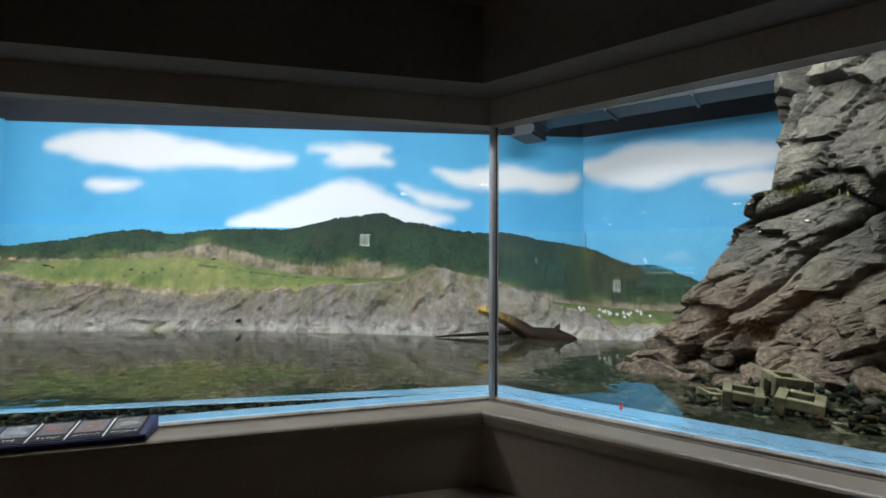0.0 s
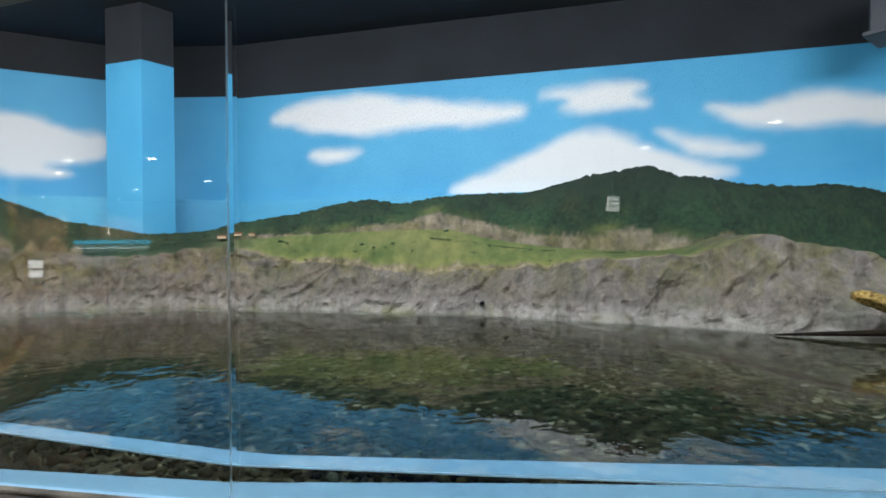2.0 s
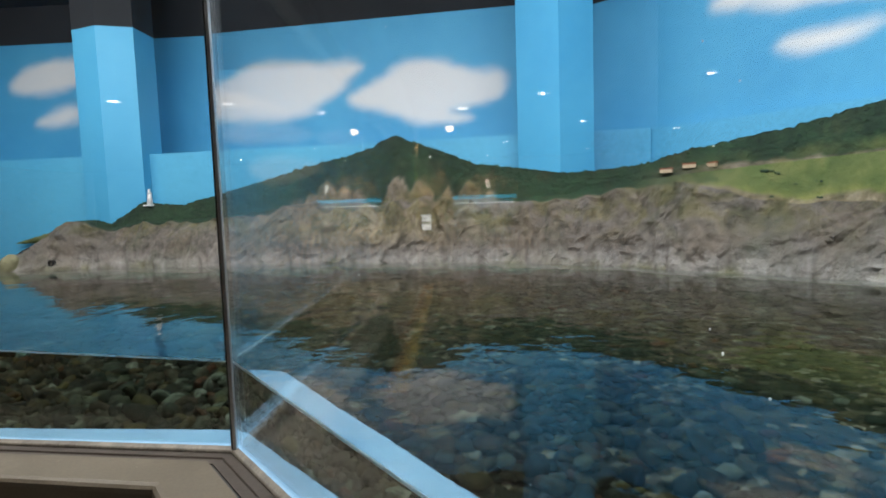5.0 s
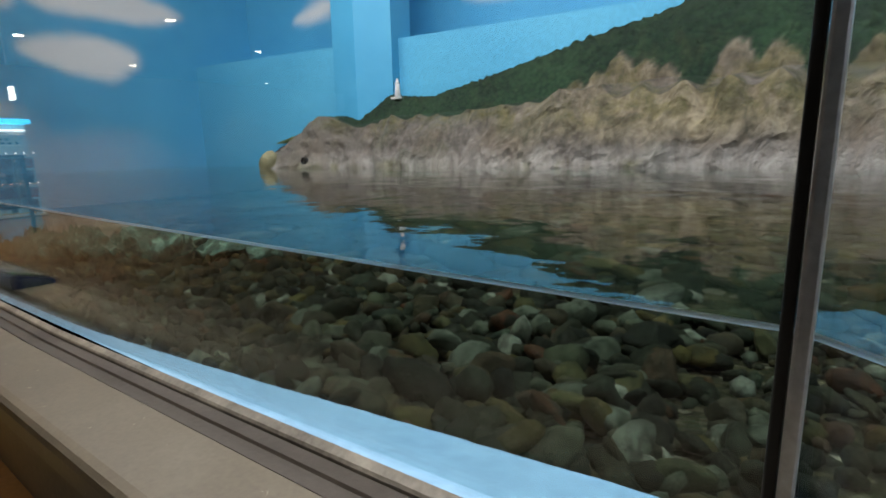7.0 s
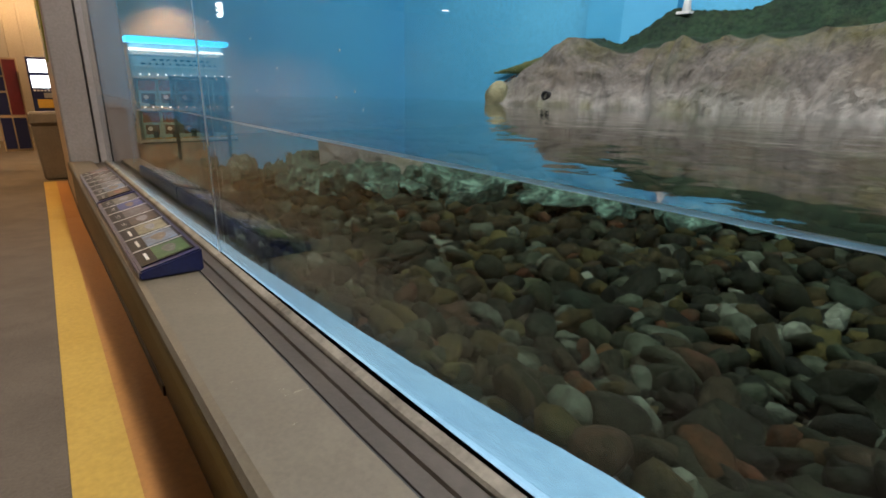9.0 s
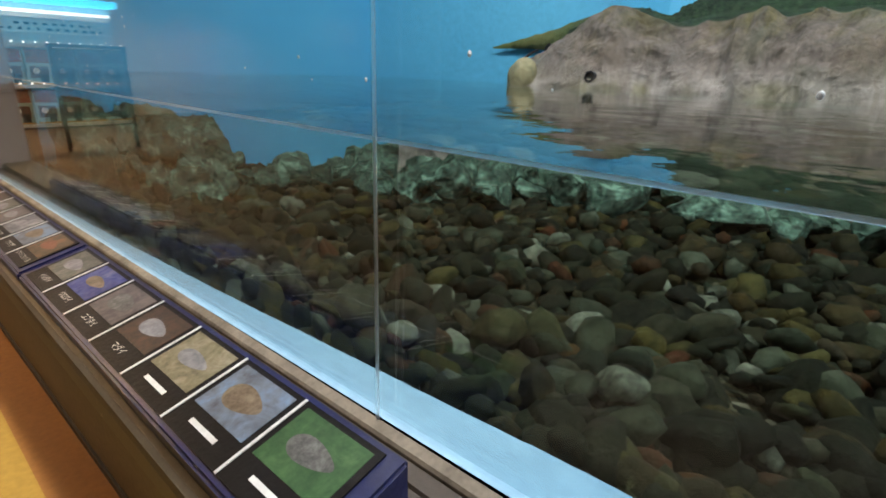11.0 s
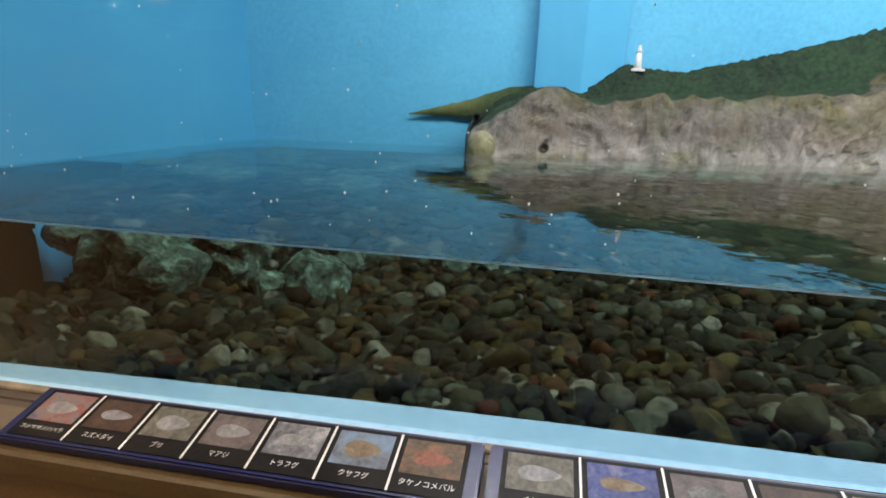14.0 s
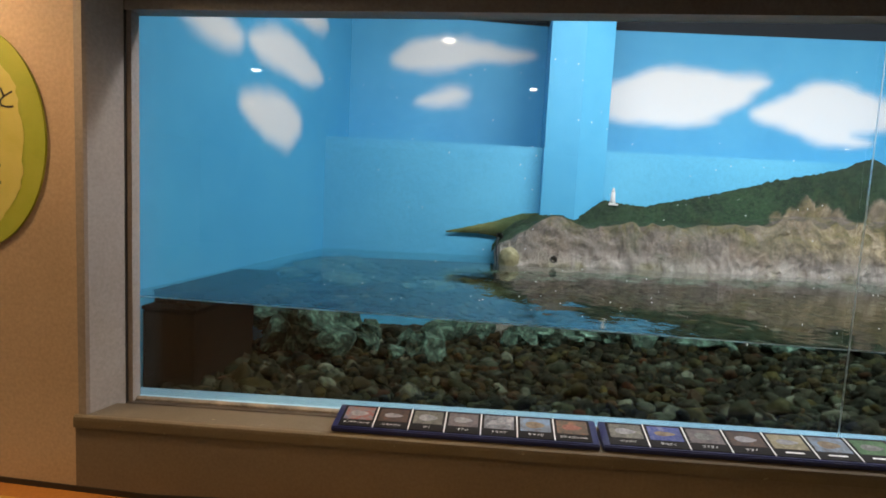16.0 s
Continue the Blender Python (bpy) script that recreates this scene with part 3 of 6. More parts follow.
def sky_wall(name, p0, p1, z0, z1, blobs=(), thick=0.12, step=0.045, material=None):
    """A painted wall from p0 to p1, its face to the right of that way, with thickness behind."""
    d = unit((p1[0] - p0[0], p1[1] - p0[1]))
    n = (-d[1], d[0])
    l = math.dist(p0, p1)
    nu, nz = max(1, int(l / step)), max(1, int((z1 - z0) / step))
    if not blobs:
        nu = nz = 1
    verts, mask = [], []
    for j in range(nz + 1):
        for i in range(nu + 1):
            u, z = l * i / nu, z0 + (z1 - z0) * j / nz
            verts.append((p0[0] + d[0] * u, p0[1] + d[1] * u, z))
            mask.append((u, z))
    mask = cloud_mask(blobs, *np.array(mask).T).tolist() if blobs else [0.0] * len(mask)
    w = nu + 1
    faces = [(j * w + i, j * w + i + 1, (j + 1) * w + i + 1, (j + 1) * w + i) for j in range(nz) for i in range(nu)]
    k = len(verts)
    for x, y, z in ((*p0, z0), (*p1, z0), (*p1, z1), (*p0, z1)):
        verts.append((x + n[0] * thick, y + n[1] * thick, z))
        mask.append(0.0)
    c = (0, nu, nz * w + nu, nz * w)
    faces += [(k + 3, k + 2, k + 1, k)] + [(c[(e + 1) % 4], c[e], k + e, k + (e + 1) % 4) for e in range(4)]
    ob = link(name, verts, faces, material or SKY)
    ob.data.attributes.new("cloud", "FLOAT", "POINT").data.foreach_set("value", mask)
    return tagged(ob, "", "", "", "structure")


W_A, W_B, W_C = (-7.38, 4.30), (2.20, 4.75), (9.50, -0.25)
W_A2, W_A3 = (-3.90, 5.00), (0.60, 5.40)
W_D = (11.1, -5.2)
W_E = (-7.44, -0.02)
# outlines of the painted clouds on each wall: along the wall, height
WEST_CLOUDS = [[(0.60, 2.87), (0.89, 3.00), (1.25, 3.00), (1.48, 2.93), (1.38, 2.78), (1.02, 2.74), (0.74, 2.77)],
    [(1.56, 2.92), (1.70, 3.09), (2.23, 3.22), (2.83, 3.19), (3.40, 3.01), (2.97, 2.85), (2.29, 2.83), (1.80, 2.84)],
    [(1.39, 2.37), (1.62, 2.55), (2.07, 2.61), (2.63, 2.52), (2.73, 2.36), (2.40, 2.07), (2.13, 2.12), (1.66, 2.24)],
    [(1.93, 3.37), (2.57, 3.65), (3.25, 3.76), (3.48, 3.60), (2.94, 3.47), (2.33, 3.42)]]
NORTH_CLOUDS = [[(0.54, 3.58), (0.83, 3.80), (1.19, 3.91), (1.72, 3.90), (2.11, 3.81), (2.62, 3.77), (2.35, 3.64), (1.74, 3.60), (1.37, 3.48), (0.92, 3.40), (0.62, 3.47)],
    [(0.87, 3.00), (1.16, 3.16), (1.45, 3.28), (1.68, 3.20), (1.65, 3.07), (1.39, 2.99), (1.10, 2.97)]]
NORTH_RECESS_CLOUDS = [[(-0.39, 3.19), (0.09, 3.41), (0.74, 3.68), (1.44, 3.66), (2.49, 3.61), (2.11, 3.32), (1.76, 3.07), (1.39, 2.91), (0.37, 2.90)],
    [(2.03, 3.08), (2.55, 3.35), (2.97, 3.56), (3.40, 3.60), (3.83, 3.41), (4.33, 3.37), (4.34, 3.01), (3.84, 2.92), (3.50, 2.88), (3.92, 2.77), (3.67, 2.69), (3.08, 2.73), (2.74, 2.93)]]
NORTH_EAST_CLOUDS = [[(0.48, 3.52), (0.84, 3.69), (1.50, 3.80), (2.13, 3.80), (2.65, 3.67), (3.47, 3.59), (4.18, 3.49), (4.26, 3.40), (4.03, 3.28), (2.83, 3.31), (2.07, 3.25), (1.35, 3.32)],
    [(1.13, 3.04), (1.54, 3.08), (2.06, 3.03), (1.73, 2.94), (1.37, 2.88)],
    [(4.37, 3.62), (4.87, 3.66), (5.17, 3.71), (5.77, 3.66), (5.54, 3.52), (5.84, 3.37), (5.02, 3.37), (4.64, 3.41), (4.83, 3.52)],
    [(3.16, 2.37), (3.51, 2.59), (4.05, 2.76), (4.43, 2.95), (4.80, 3.09), (5.10, 3.12), (5.47, 3.05), (5.77, 2.88), (6.21, 2.70), (6.76, 2.55), (6.57, 2.45), (5.63, 2.29), (4.29, 2.27)],
    [(5.80, 3.10), (6.21, 2.96), (6.65, 2.89), (7.00, 2.81), (6.87, 2.75), (6.50, 2.73), (6.21, 2.77), (6.02, 2.90)],
    [(6.35, 3.36), (6.81, 3.26), (7.23, 3.39), (7.75, 3.40), (8.18, 3.30), (8.45, 3.27), (8.79, 3.34), (8.79, 3.11), (8.27, 2.98), (7.83, 3.06), (7.15, 3.00), (6.77, 3.09), (6.56, 3.24)]]
EAST_CLOUDS = [[(-0.13, 3.45), (0.23, 3.54), (0.76, 3.68), (1.66, 3.62), (2.76, 3.50), (2.74, 3.19), (1.96, 3.17), (1.48, 3.11), (1.07, 3.00), (0.65, 3.04), (0.14, 3.22)],
    [(1.73, 3.08), (2.27, 3.13), (2.81, 3.12), (2.80, 2.80), (2.10, 2.82), (1.87, 2.96)]]
for name, a, b, clouds in (("west", W_E, W_A, WEST_CLOUDS), ("north", W_A, W_A2, NORTH_CLOUDS), ("north_recess", W_A2, W_A3, NORTH_RECESS_CLOUDS), ("north_corner", W_A3, W_B, ()),
                           ("north_east", W_B, W_C, NORTH_EAST_CLOUDS), ("east", W_C, W_D, EAST_CLOUDS)):
    top = SKY_TOP + {"west": 0.24, "north": 0.28, "north_recess": 0.30, "north_corner": 0.06}.get(name, 0.03)
    sky_wall("wall_" + name, a, b, 0.0, top, clouds)
    sky_wall("upper_wall_" + name, a, b, top, TANK_TOP, (), 0.12, 1, DARK_PAINT)
# lower walls in front of them, with a ledge on top
def structure(ob):
    return tagged(ob, "", "", "", "structure")


structure(prism("lower_wall_north", [(-7.42, 3.42), (-4.62, 3.83), (-3.9, 3.96), (-0.8, 4.33), (0.4, 4.40), (2.1, 4.56), (2.1, 4.78), (0.6, 5.39), (-3.9, 4.99), (-7.37, 4.294)], 0.0, 2.37, LOWER_SKY))
structure(prism("lower_wall_north_east", [(2.104, 4.60), (9.42, -0.34), (9.492, -0.26), (2.198, 4.740)], 0.0, 2.36, LOWER_SKY))
structure(prism("lower_wall_east", [(9.42, -0.36), (11.0, -5.2), (11.09, -5.2), (9.494, -0.27)], 0.0, 2.36, LOWER_SKY))
structure(prism("tank_ceiling", [(-7.6, 0.1), (0.0, 0.1), (4.78, -2.9), (5.5, -7.1), (11.9, -7.1), (9.9, 0.3), (2.3, 5.0), (0.6, 5.7), (-3.9, 5.3), (-7.6, 4.6)], TANK_TOP, TANK_TOP + 0.12, DARK_PAINT))
structure(prism("wall_south_east", [(5.3, -7.2), (12.0, -7.2), (12.0, -7.05), (5.3, -7.05)], 0.0, TANK_TOP, DARK_PAINT))
structure(prism("wall_far_east", [(11.1, -7.05), (11.25, -7.05), (11.25, -5.2), (11.1, -5.2)], 0.0, TANK_TOP, SKY))


def pillar(name, plan, top):
    p = new(name)
    prism("painted_shaft", plan, 0.3, top, SKY, p)
    prism("dark_shaft", plan, top, TANK_TOP, DARK_PAINT, p)
    return tagged(p, "square column painted sky blue, dark above", "column", "", "structure")


pillar("column", [(1.14, 3.68), (1.47, 3.88), (1.18, 4.36), (0.69, 4.03)], SKY_TOP + 0.12)
pillar("column", [(-4.74, 3.64), (-4.34, 3.60), (-3.98, 3.80), (-4.05, 4.20), (-4.75, 4.16)], SKY_TOP + 0.02)

# ---- the coast: cliff, meadow and wooded hills modelled against the walls ----
# shore x, shore y, crest x, crest y, cliff top, meadow top, crest height
COAST = [(-5.26, 3.12, -5.30, 3.58, 1.06, 1.08, 1.12), (-5.20, 2.90, -5.22, 3.60, 1.17, 1.20, 1.26), (-5.02, 2.92, -5.05, 3.62, 1.30, 1.36, 1.42), (-4.80, 3.00, -4.80, 3.66, 1.40, 1.46, 1.52),
         (-4.50, 3.08, -4.48, 3.70, 1.46, 1.49, 1.53), (-4.35, 3.18, -4.35, 3.72, 1.42, 1.43, 1.49), (-3.90, 3.24, -3.97, 3.78, 1.46, 1.52, 1.76), (-3.45, 3.29, -3.49, 3.86, 1.48, 1.52, 1.69),
         (-2.70, 3.36, -2.63, 3.98, 1.49, 1.55, 1.89), (-2.15, 3.42, -2.10, 4.06, 1.53, 1.62, 2.03), (-1.75, 3.49, -1.70, 4.12, 1.60, 1.68, 2.13), (-1.45, 3.53, -1.40, 4.16, 1.62, 1.68, 2.19),
         (-1.20, 3.54, -1.15, 4.18, 1.62, 1.70, 2.26), (-0.80, 3.59, -0.76, 4.20, 1.58, 1.66, 2.41), (-0.40, 3.60, -0.35, 4.18, 1.64, 1.70, 2.26), (0.10, 3.58, 0.20, 4.11, 1.60, 1.66, 2.03),
         (0.60, 3.52, 0.66, 3.93, 1.52, 1.64, 1.96), (1.15, 3.39, 1.20, 3.66, 1.54, 1.65, 1.85), (1.70, 3.22, 1.85, 3.53, 1.62, 1.74, 1.88)]
NE_FOOT, NE = (2.14, 3.95), unit((7.71, -3.75))
# along the north-east side, shore and crest in front of it, cliff top, meadow top, crest height
COAST_NE = [(0.4, 0.98, 0.52, 1.65, 1.78, 1.99), (1.1, 1.0, 0.52, 1.53, 1.82, 2.08), (1.75, 1.08, 0.58, 1.48, 1.85, 2.21), (2.05, 1.16, 0.6, 1.44, 1.86, 2.24), (2.4, 1.26, 0.62, 1.41, 1.87, 2.18),
            (3.0, 1.34, 0.66, 1.42, 1.87, 2.26), (3.38, 1.38, 0.7, 1.43, 1.77, 2.28), (3.85, 1.58, 0.76, 1.46, 1.69, 2.26), (4.2, 1.74, 0.8, 1.49, 1.65, 2.35), (4.8, 1.98, 0.82, 1.55, 1.62, 2.48),
            (5.15, 2.1, 0.82, 1.59, 1.62, 2.54), (5.45, 2.28, 0.82, 1.65, 1.66, 2.41), (5.75, 2.46, 0.82, 1.74, 1.73, 2.4), (6.05, 2.52, 0.82, 1.67, 1.68, 2.32), (6.4, 2.62, 0.8, 1.57, 1.58, 2.29),
            (7.1, 2.86, 0.8, 1.31, 1.36, 2.29), (7.6, 3.0, 0.85, 1.15, 1.29, 2.19)]
for s, a, b, zc, zm, zh in COAST_NE:
    bx, by = NE_FOOT[0] + NE[0] * s, NE_FOOT[1] + NE[1] * s
    COAST.append((bx + NE[1] * a, by - NE[0] * a, bx + NE[1] * b, by - NE[0] * b, zc, zm, zh))
COAST += [(7.65, -2.00, 9.08, -0.55, 1.08, 1.25, 2.10), (7.75, -2.25, 9.35, -1.18, 1.08, 1.22, 1.82), (7.80, -2.45, 9.45, -1.50, 1.08, 1.22, 1.83), (7.85, -2.65, 9.55, -1.85, 1.06, 1.2, 1.68), (7.9, -3.0, 9.7, -2.3, 1.04, 1.15, 1.45)]


def coast_rows(per=16):
    """The coast table run through finely: stations with a running length."""
    tab = np.array(COAST)
    seg = np.r_[0, np.cumsum(np.hypot(*np.diff(tab[:, 2:4], axis=0).T))]
    n = int(seg[-1] / 0.029)
    s = np.linspace(0, seg[-1], n)
    return s, np.stack([np.interp(s, seg, tab[:, k]) for k in range(7)], 1)


def ridged(x, y, z):
    """Sharp-crested noise for fissured rock, 0 in the cracks."""
    return 1 - abs(2 * noise.noise((x, y, z)))


SPIRES = [(-1.95, 1.74), (-1.76, 1.80), (-1.58, 1.93), (-1.37, 1.87), (-1.2, 1.80), (-0.72, 1.95), (-0.45, 1.90), (-0.15, 1.78), (0.1, 1.86), (0.34, 1.74)]


def spire_top(x):
    """Height of the bare rock needles that stand before the wooded hill."""
    return max(h - 9.0 * (x - a) ** 2 for a, h in SPIRES) + 0.05 * noise.noise((x * 11, 3, 1)) + 0.03 * noise.noise((x * 27, 5, 1))


# height of the pale bare ground at the foot of the woods, along the north-east side
BARE = [(3.3, 1.84), (3.6, 1.92), (3.84, 1.95), (4.04, 1.94), (4.23, 2.02), (4.46, 2.07), (4.63, 2.01), (4.86, 1.95), (5.09, 1.87), (5.37, 1.79), (5.96, 1.80), (6.20, 1.86), (6.43, 1.80), (6.77, 1.70), (7.02, 1.80), (7.23, 1.65), (7.35, 1.69), (7.57, 1.60), (7.79, 1.54), (8.2, 1.48), (8.8, 1.3)]


def bare_top(x):
    """Its ragged upper edge, with tufts of scrub reaching into it."""
    return float(np.interp(x, [b[0] for b in BARE], [b[1] for b in BARE])) + 0.022 * noise.noise((x * 9, 2, 6)) + 0.020 * noise.noise((x * 24, 5, 6)) + 0.015 * noise.noise((x * 52, 1, 6))


def coast():
    s, rows = coast_rows()
    root = tagged(new("coast_relief"), "modelled rocky coast with green meadow and wooded hills", "diorama landscape")
    cliff, meadow, hill = [], [], []
    NC, NM, NH = 42, 16, 34
    for q, (sx, sy, cx, cy, zc, zm, zh) in zip(s, rows):
        dx, dy = cx - sx, cy - sy
        far = math.hypot(dx, dy)
        ux, uy = unit((dx, dy))
        open_land = smooth01((sx - 1.6) / 0.9)
        ledge = min(0.45, 0.5 * far)
        jag = 0.10 * noise.noise((q * 2.1, 0.3, 9)) + 0.08 * (ridged(q * 3.2, 2.0, 1) - 0.6)
        jag *= 1.0 - 0.55 * open_land
        zc = zc + jag
        zm = max(zm, zc + 0.015)
        for j in range(NC):
            f = j / (NC - 1)
            z = 0.35 + (zc - 0.35) * f
            f2 = max(0.0, (z - 0.95) / (zc - 0.95))
            warp = 0.5 * noise.noise((q * 1.4, z * 1.8, 5.0)) + 0.3 * noise.noise((q * 4.0, z * 5.0, 8.0))
            slant = q * 1.9 + z * (0.9 - 2.6 * open_land) + warp
            crack = ridged(slant, z * 0.9, 1.0) * 0.5 + ridged(slant * 2.3, z * 2.4, 4.0) * 0.34 + ridged(q * 7 + warp * 2, z * 8 - warp, 7.0) * 0.2 + noise.noise((q * 22, z * 17, 2.0)) * 0.11 + ridged(q * 13, z * 11 + warp, 3.0) * 0.10 - 0.06
            keep = min(1.0, 0.5 + 2.2 * f2 * (1.2 - f2))
            back = ledge * (f2 ** 1.5) * 0.7 - 0.06 * (1 - f2) + (0.62 - crack) * 0.118 * keep
            zz = z + (crack - 0.5) * 0.035 * f2
            cliff.append(((sx + ux * back, sy + uy * back, zz), 1.0, 0.0, 0.85 * smooth01((f2 - 0.2) / 0.45) * max(0.0, 1 - abs(sx + 0.9) / 1.8)))
        top = cliff[-1][0]
        bx, by = top[0], top[1]
        mx, my = sx + dx * 0.72, sy + dy * 0.72
        edge = 0.10 + 0.16 * noise.noise((q * 3.3, 1.1, 2)) + 0.10 * noise.noise((q * 9, 4.1, 2))
        for j in range(NM):
            f = j / (NM - 1)
            z = top[2] + (zm - top[2]) * f + (0.015 * noise.noise((q * 2, f * 2, 3)) * min(1, 4 * f) - 0.012 * (1 - open_land) * ridged(q * 5, f * 3, 7)) * min(1, 3 * (1 - f))
            bare = 1 - smooth01((f - edge) / 0.12)
            bare_north = max(1 - smooth01((f - edge - 0.15) / 0.15), smooth01((spire_top(sx) - z) / 0.04) if sx < 1.0 else 0.0)
            rock = max(bare, 1 - open_land, smooth01((sx - 5.9) / 0.4) * (1 - smooth01((sx - 7.2) / 0.3)))
            rock = max(rock * open_land, bare_north * (1 - open_land), rock * smooth01((sx - 5.9) / 0.4))
            dry = max(0.0, 1 - (f - edge) / 0.3) * 0.75 + 0.35 * max(0.0, noise.noise((q * 1.9, f * 2.5, 12)))
            meadow.append(((bx + (mx - bx) * f, by + (my - by) * f, z), rock, open_land, min(1.0, dry) * open_land))
        skirt = (0.06 * noise.noise((q * 4.5, 2.2, 6)) + 0.05 * noise.noise((q * 14, 5.2, 6)) + 0.05 * noise.noise((q * 31, 1.2, 6)) - 0.12) * (1 - open_land)
        scrub = bare_top(cx)
        for j in range(NH):
            f = j / (NH - 1)
            g = f * 1.25
            hump = math.sin(min(1, g) * math.pi / 2) ** 0.9
            z = zm + (zh - zm) * hump - max(0, g - 1) * 0.3
            tree = (noise.noise((q * 14, f * 11, 5)) * 0.5 + noise.noise((q * 30, f * 22, 8)) * 0.8 + abs(noise.noise((q * 55, f * 30, 3))) * 0.5) * 0.036
            z += tree * min(1, 5 * f) + 0.06 * noise.noise((q * 2.3, f * 3, 6)) * min(1, 3 * f) * (1 - f)
            spire = 0.035 * smooth01((scrub - z) / 0.05) * ridged(q * 5.2, f * 2, 9) * open_land
            o = (tree * 0.7 + spire) * min(1, 6 * f)
            rock = (1 - smooth01((f - skirt) / 0.05)) * (1 - open_land) + smooth01((scrub - z) / 0.03 + 0.5) * open_land
            needle = smooth01((spire_top(sx) - z) / 0.04) if sx < 0.6 else 0.0
            rock = max(rock, needle)
            o += 0.07 * needle * min(1, 6 * f)
            field = max(0.0, 0.7 - 9 * abs(z - scrub - 0.04)) * open_land * max(0, noise.noise((q * 2.7, 6, 6)) + 0.2)
            hill.append(((mx + (cx - mx) * g - ux * o, my + (cy - my) * g - uy * o, z), rock, field, max(needle * (0.55 + 0.45 * noise.noise((q * 3, z * 2, 4))), 0.5 * open_land)))
    n = len(s)

    def sheet(name, cells, k, label):
        faces = [(i * k + j, (i + 1) * k + j, (i + 1) * k + j + 1, i * k + j + 1) for i in range(n - 1) for j in range(k - 1)]
        ob = link(name, [c[0] for c in cells], faces, LAND, root, name != "cliff")
        for i, key in ((1, "rock"), (2, "field"), (3, "dry")):
            ob.data.attributes.new(key, "FLOAT", "POINT").data.foreach_set("value", [float(c[i]) for c in cells])
        return tagged(ob, label)

    sheet("cliff", cliff, NC, "grey-brown fissured rock cliff")
    sheet("meadow", meadow, NM, "sloping green meadow with bare rock edges")
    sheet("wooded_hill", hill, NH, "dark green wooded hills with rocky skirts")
    # far headland: a low wooded ridge on the wall that tapers out beyond the point
    verts, n = [], 48
    for k in range(n):
        f = k / (n - 1)
        x = -5.88 + 1.45 * f
        y = 3.60 + 0.15 * (x + 5.88)
        top = float(np.interp(f, [0, 0.25, 0.45, 0.62, 0.8, 1.0], [0.012, 0.095, 0.18, 0.265, 0.29, 0.24])) + 0.012 * noise.noise((x * 9, 1, 1)) + 0.008 * noise.noise((x * 26, 4, 1))
        low = 1.272 - 0.10 * smooth01((f - 0.25) / 0.5)
        for g, deep in ((0.0, 0.0), (0.3, 0.035), (0.6, 0.05), (0.85, 0.035), (1.0, 0.0)):
            verts.append((x, y - deep * min(1.0, 3 * f) - 0.01 + 0.01 * noise.noise((x * 14, g * 5, 3)), low + (1.275 + top - low) * g))
    ob = link("headland", verts, [(5 * i + j, 5 * i + 5 + j, 5 * i + 6 + j, 5 * i + 1 + j) for i in range(n - 1) for j in range(4)], LAND, root, True)
    ob.data.attributes.new("field", "FLOAT", "POINT").data.foreach_set("value", [max(0.2, 0.8 - 0.7 * (i // 5) / n) for i in range(len(verts))])
    ob.data.attributes.new("dry", "FLOAT", "POINT").data.foreach_set("value", [max(0.0, 0.5 - 1.0 * (i // 5) / n) for i in range(len(verts))])
    tagged(ob, "low green headland tapering out to sea")


coast()

# ---- tank bed and ledge ----


def bed_z(x, y):
    bank = smooth01((x - 5.15) / 0.5) * smooth01((-3.35 - y) / 0.6)
    return foot_z(x) - 0.06 - 0.05 * smooth01((y - 0.2) / 2) + 0.085 * bank


def tank_bed():
    verts, faces, keep = [], [], {}
    step = 0.12
    nx, ny = int(19 / step), int(12 / step)
    for j in range(ny + 1):
        for i in range(nx + 1):
            x, y = -7.2 + i * step, -7.2 + j * step
            verts.append((x, y, bed_z(x, y) - 0.02 + 0.03 * noise.noise((x * 2, y * 2, 0))))
    w = nx + 1
    inner = offset_line(-0.1)
    for j in range(ny):
        for i in range(nx):
            x, y = -7.2 + (i + 0.5) * step, -7.2 + (j + 0.5) * step
            gy = float(np.interp(x, [p[0] for p in inner], [p[1] for p in inner]))
            if (x < 5 and y > gy) or x >= 5.1:
                faces.append((j * w + i, j * w + i + 1, (j + 1) * w + i + 1, (j + 1) * w + i))
    return tagged(link("tank_bed", verts, faces, BED, None, True), "", "", "", "structure")


tank_bed()
LEDGE_WIDTHS = [0.21, 0.20, 0.25, 0.24, 0.24, 0.25]


def window_ledge():
    """The painted step inside the windows; it widens before the middle window."""
    verts, faces = [], []
    for k, w in enumerate(LEDGE_WIDTHS):
        for off, h in ((-0.002, 0.002), (-w, 0.002), (-w - 0.008, -0.003), (-w - 0.02, -0.03), (-w - 0.02, -0.6), (-0.002, -0.6)):
            verts.append((*offset_line(off)[k], GLASS_FOOT[k] + h))
    for k in range(LAST):
        for j in range(6):
            faces.append((k * 6 + j, k * 6 + (j + 1) % 6, (k + 1) * 6 + (j + 1) % 6, (k + 1) * 6 + j))
    ob = link("window_ledge", verts, faces, LEDGE_PAINT)
    bm = bmesh.new()
    bm.from_mesh(ob.data)
    bmesh.ops.recalc_face_normals(bm, faces=bm.faces)
    bm.to_mesh(ob.data)
    bm.free()
    return tagged(ob, "", "", "", "structure")


window_ledge()

# ---- water ----


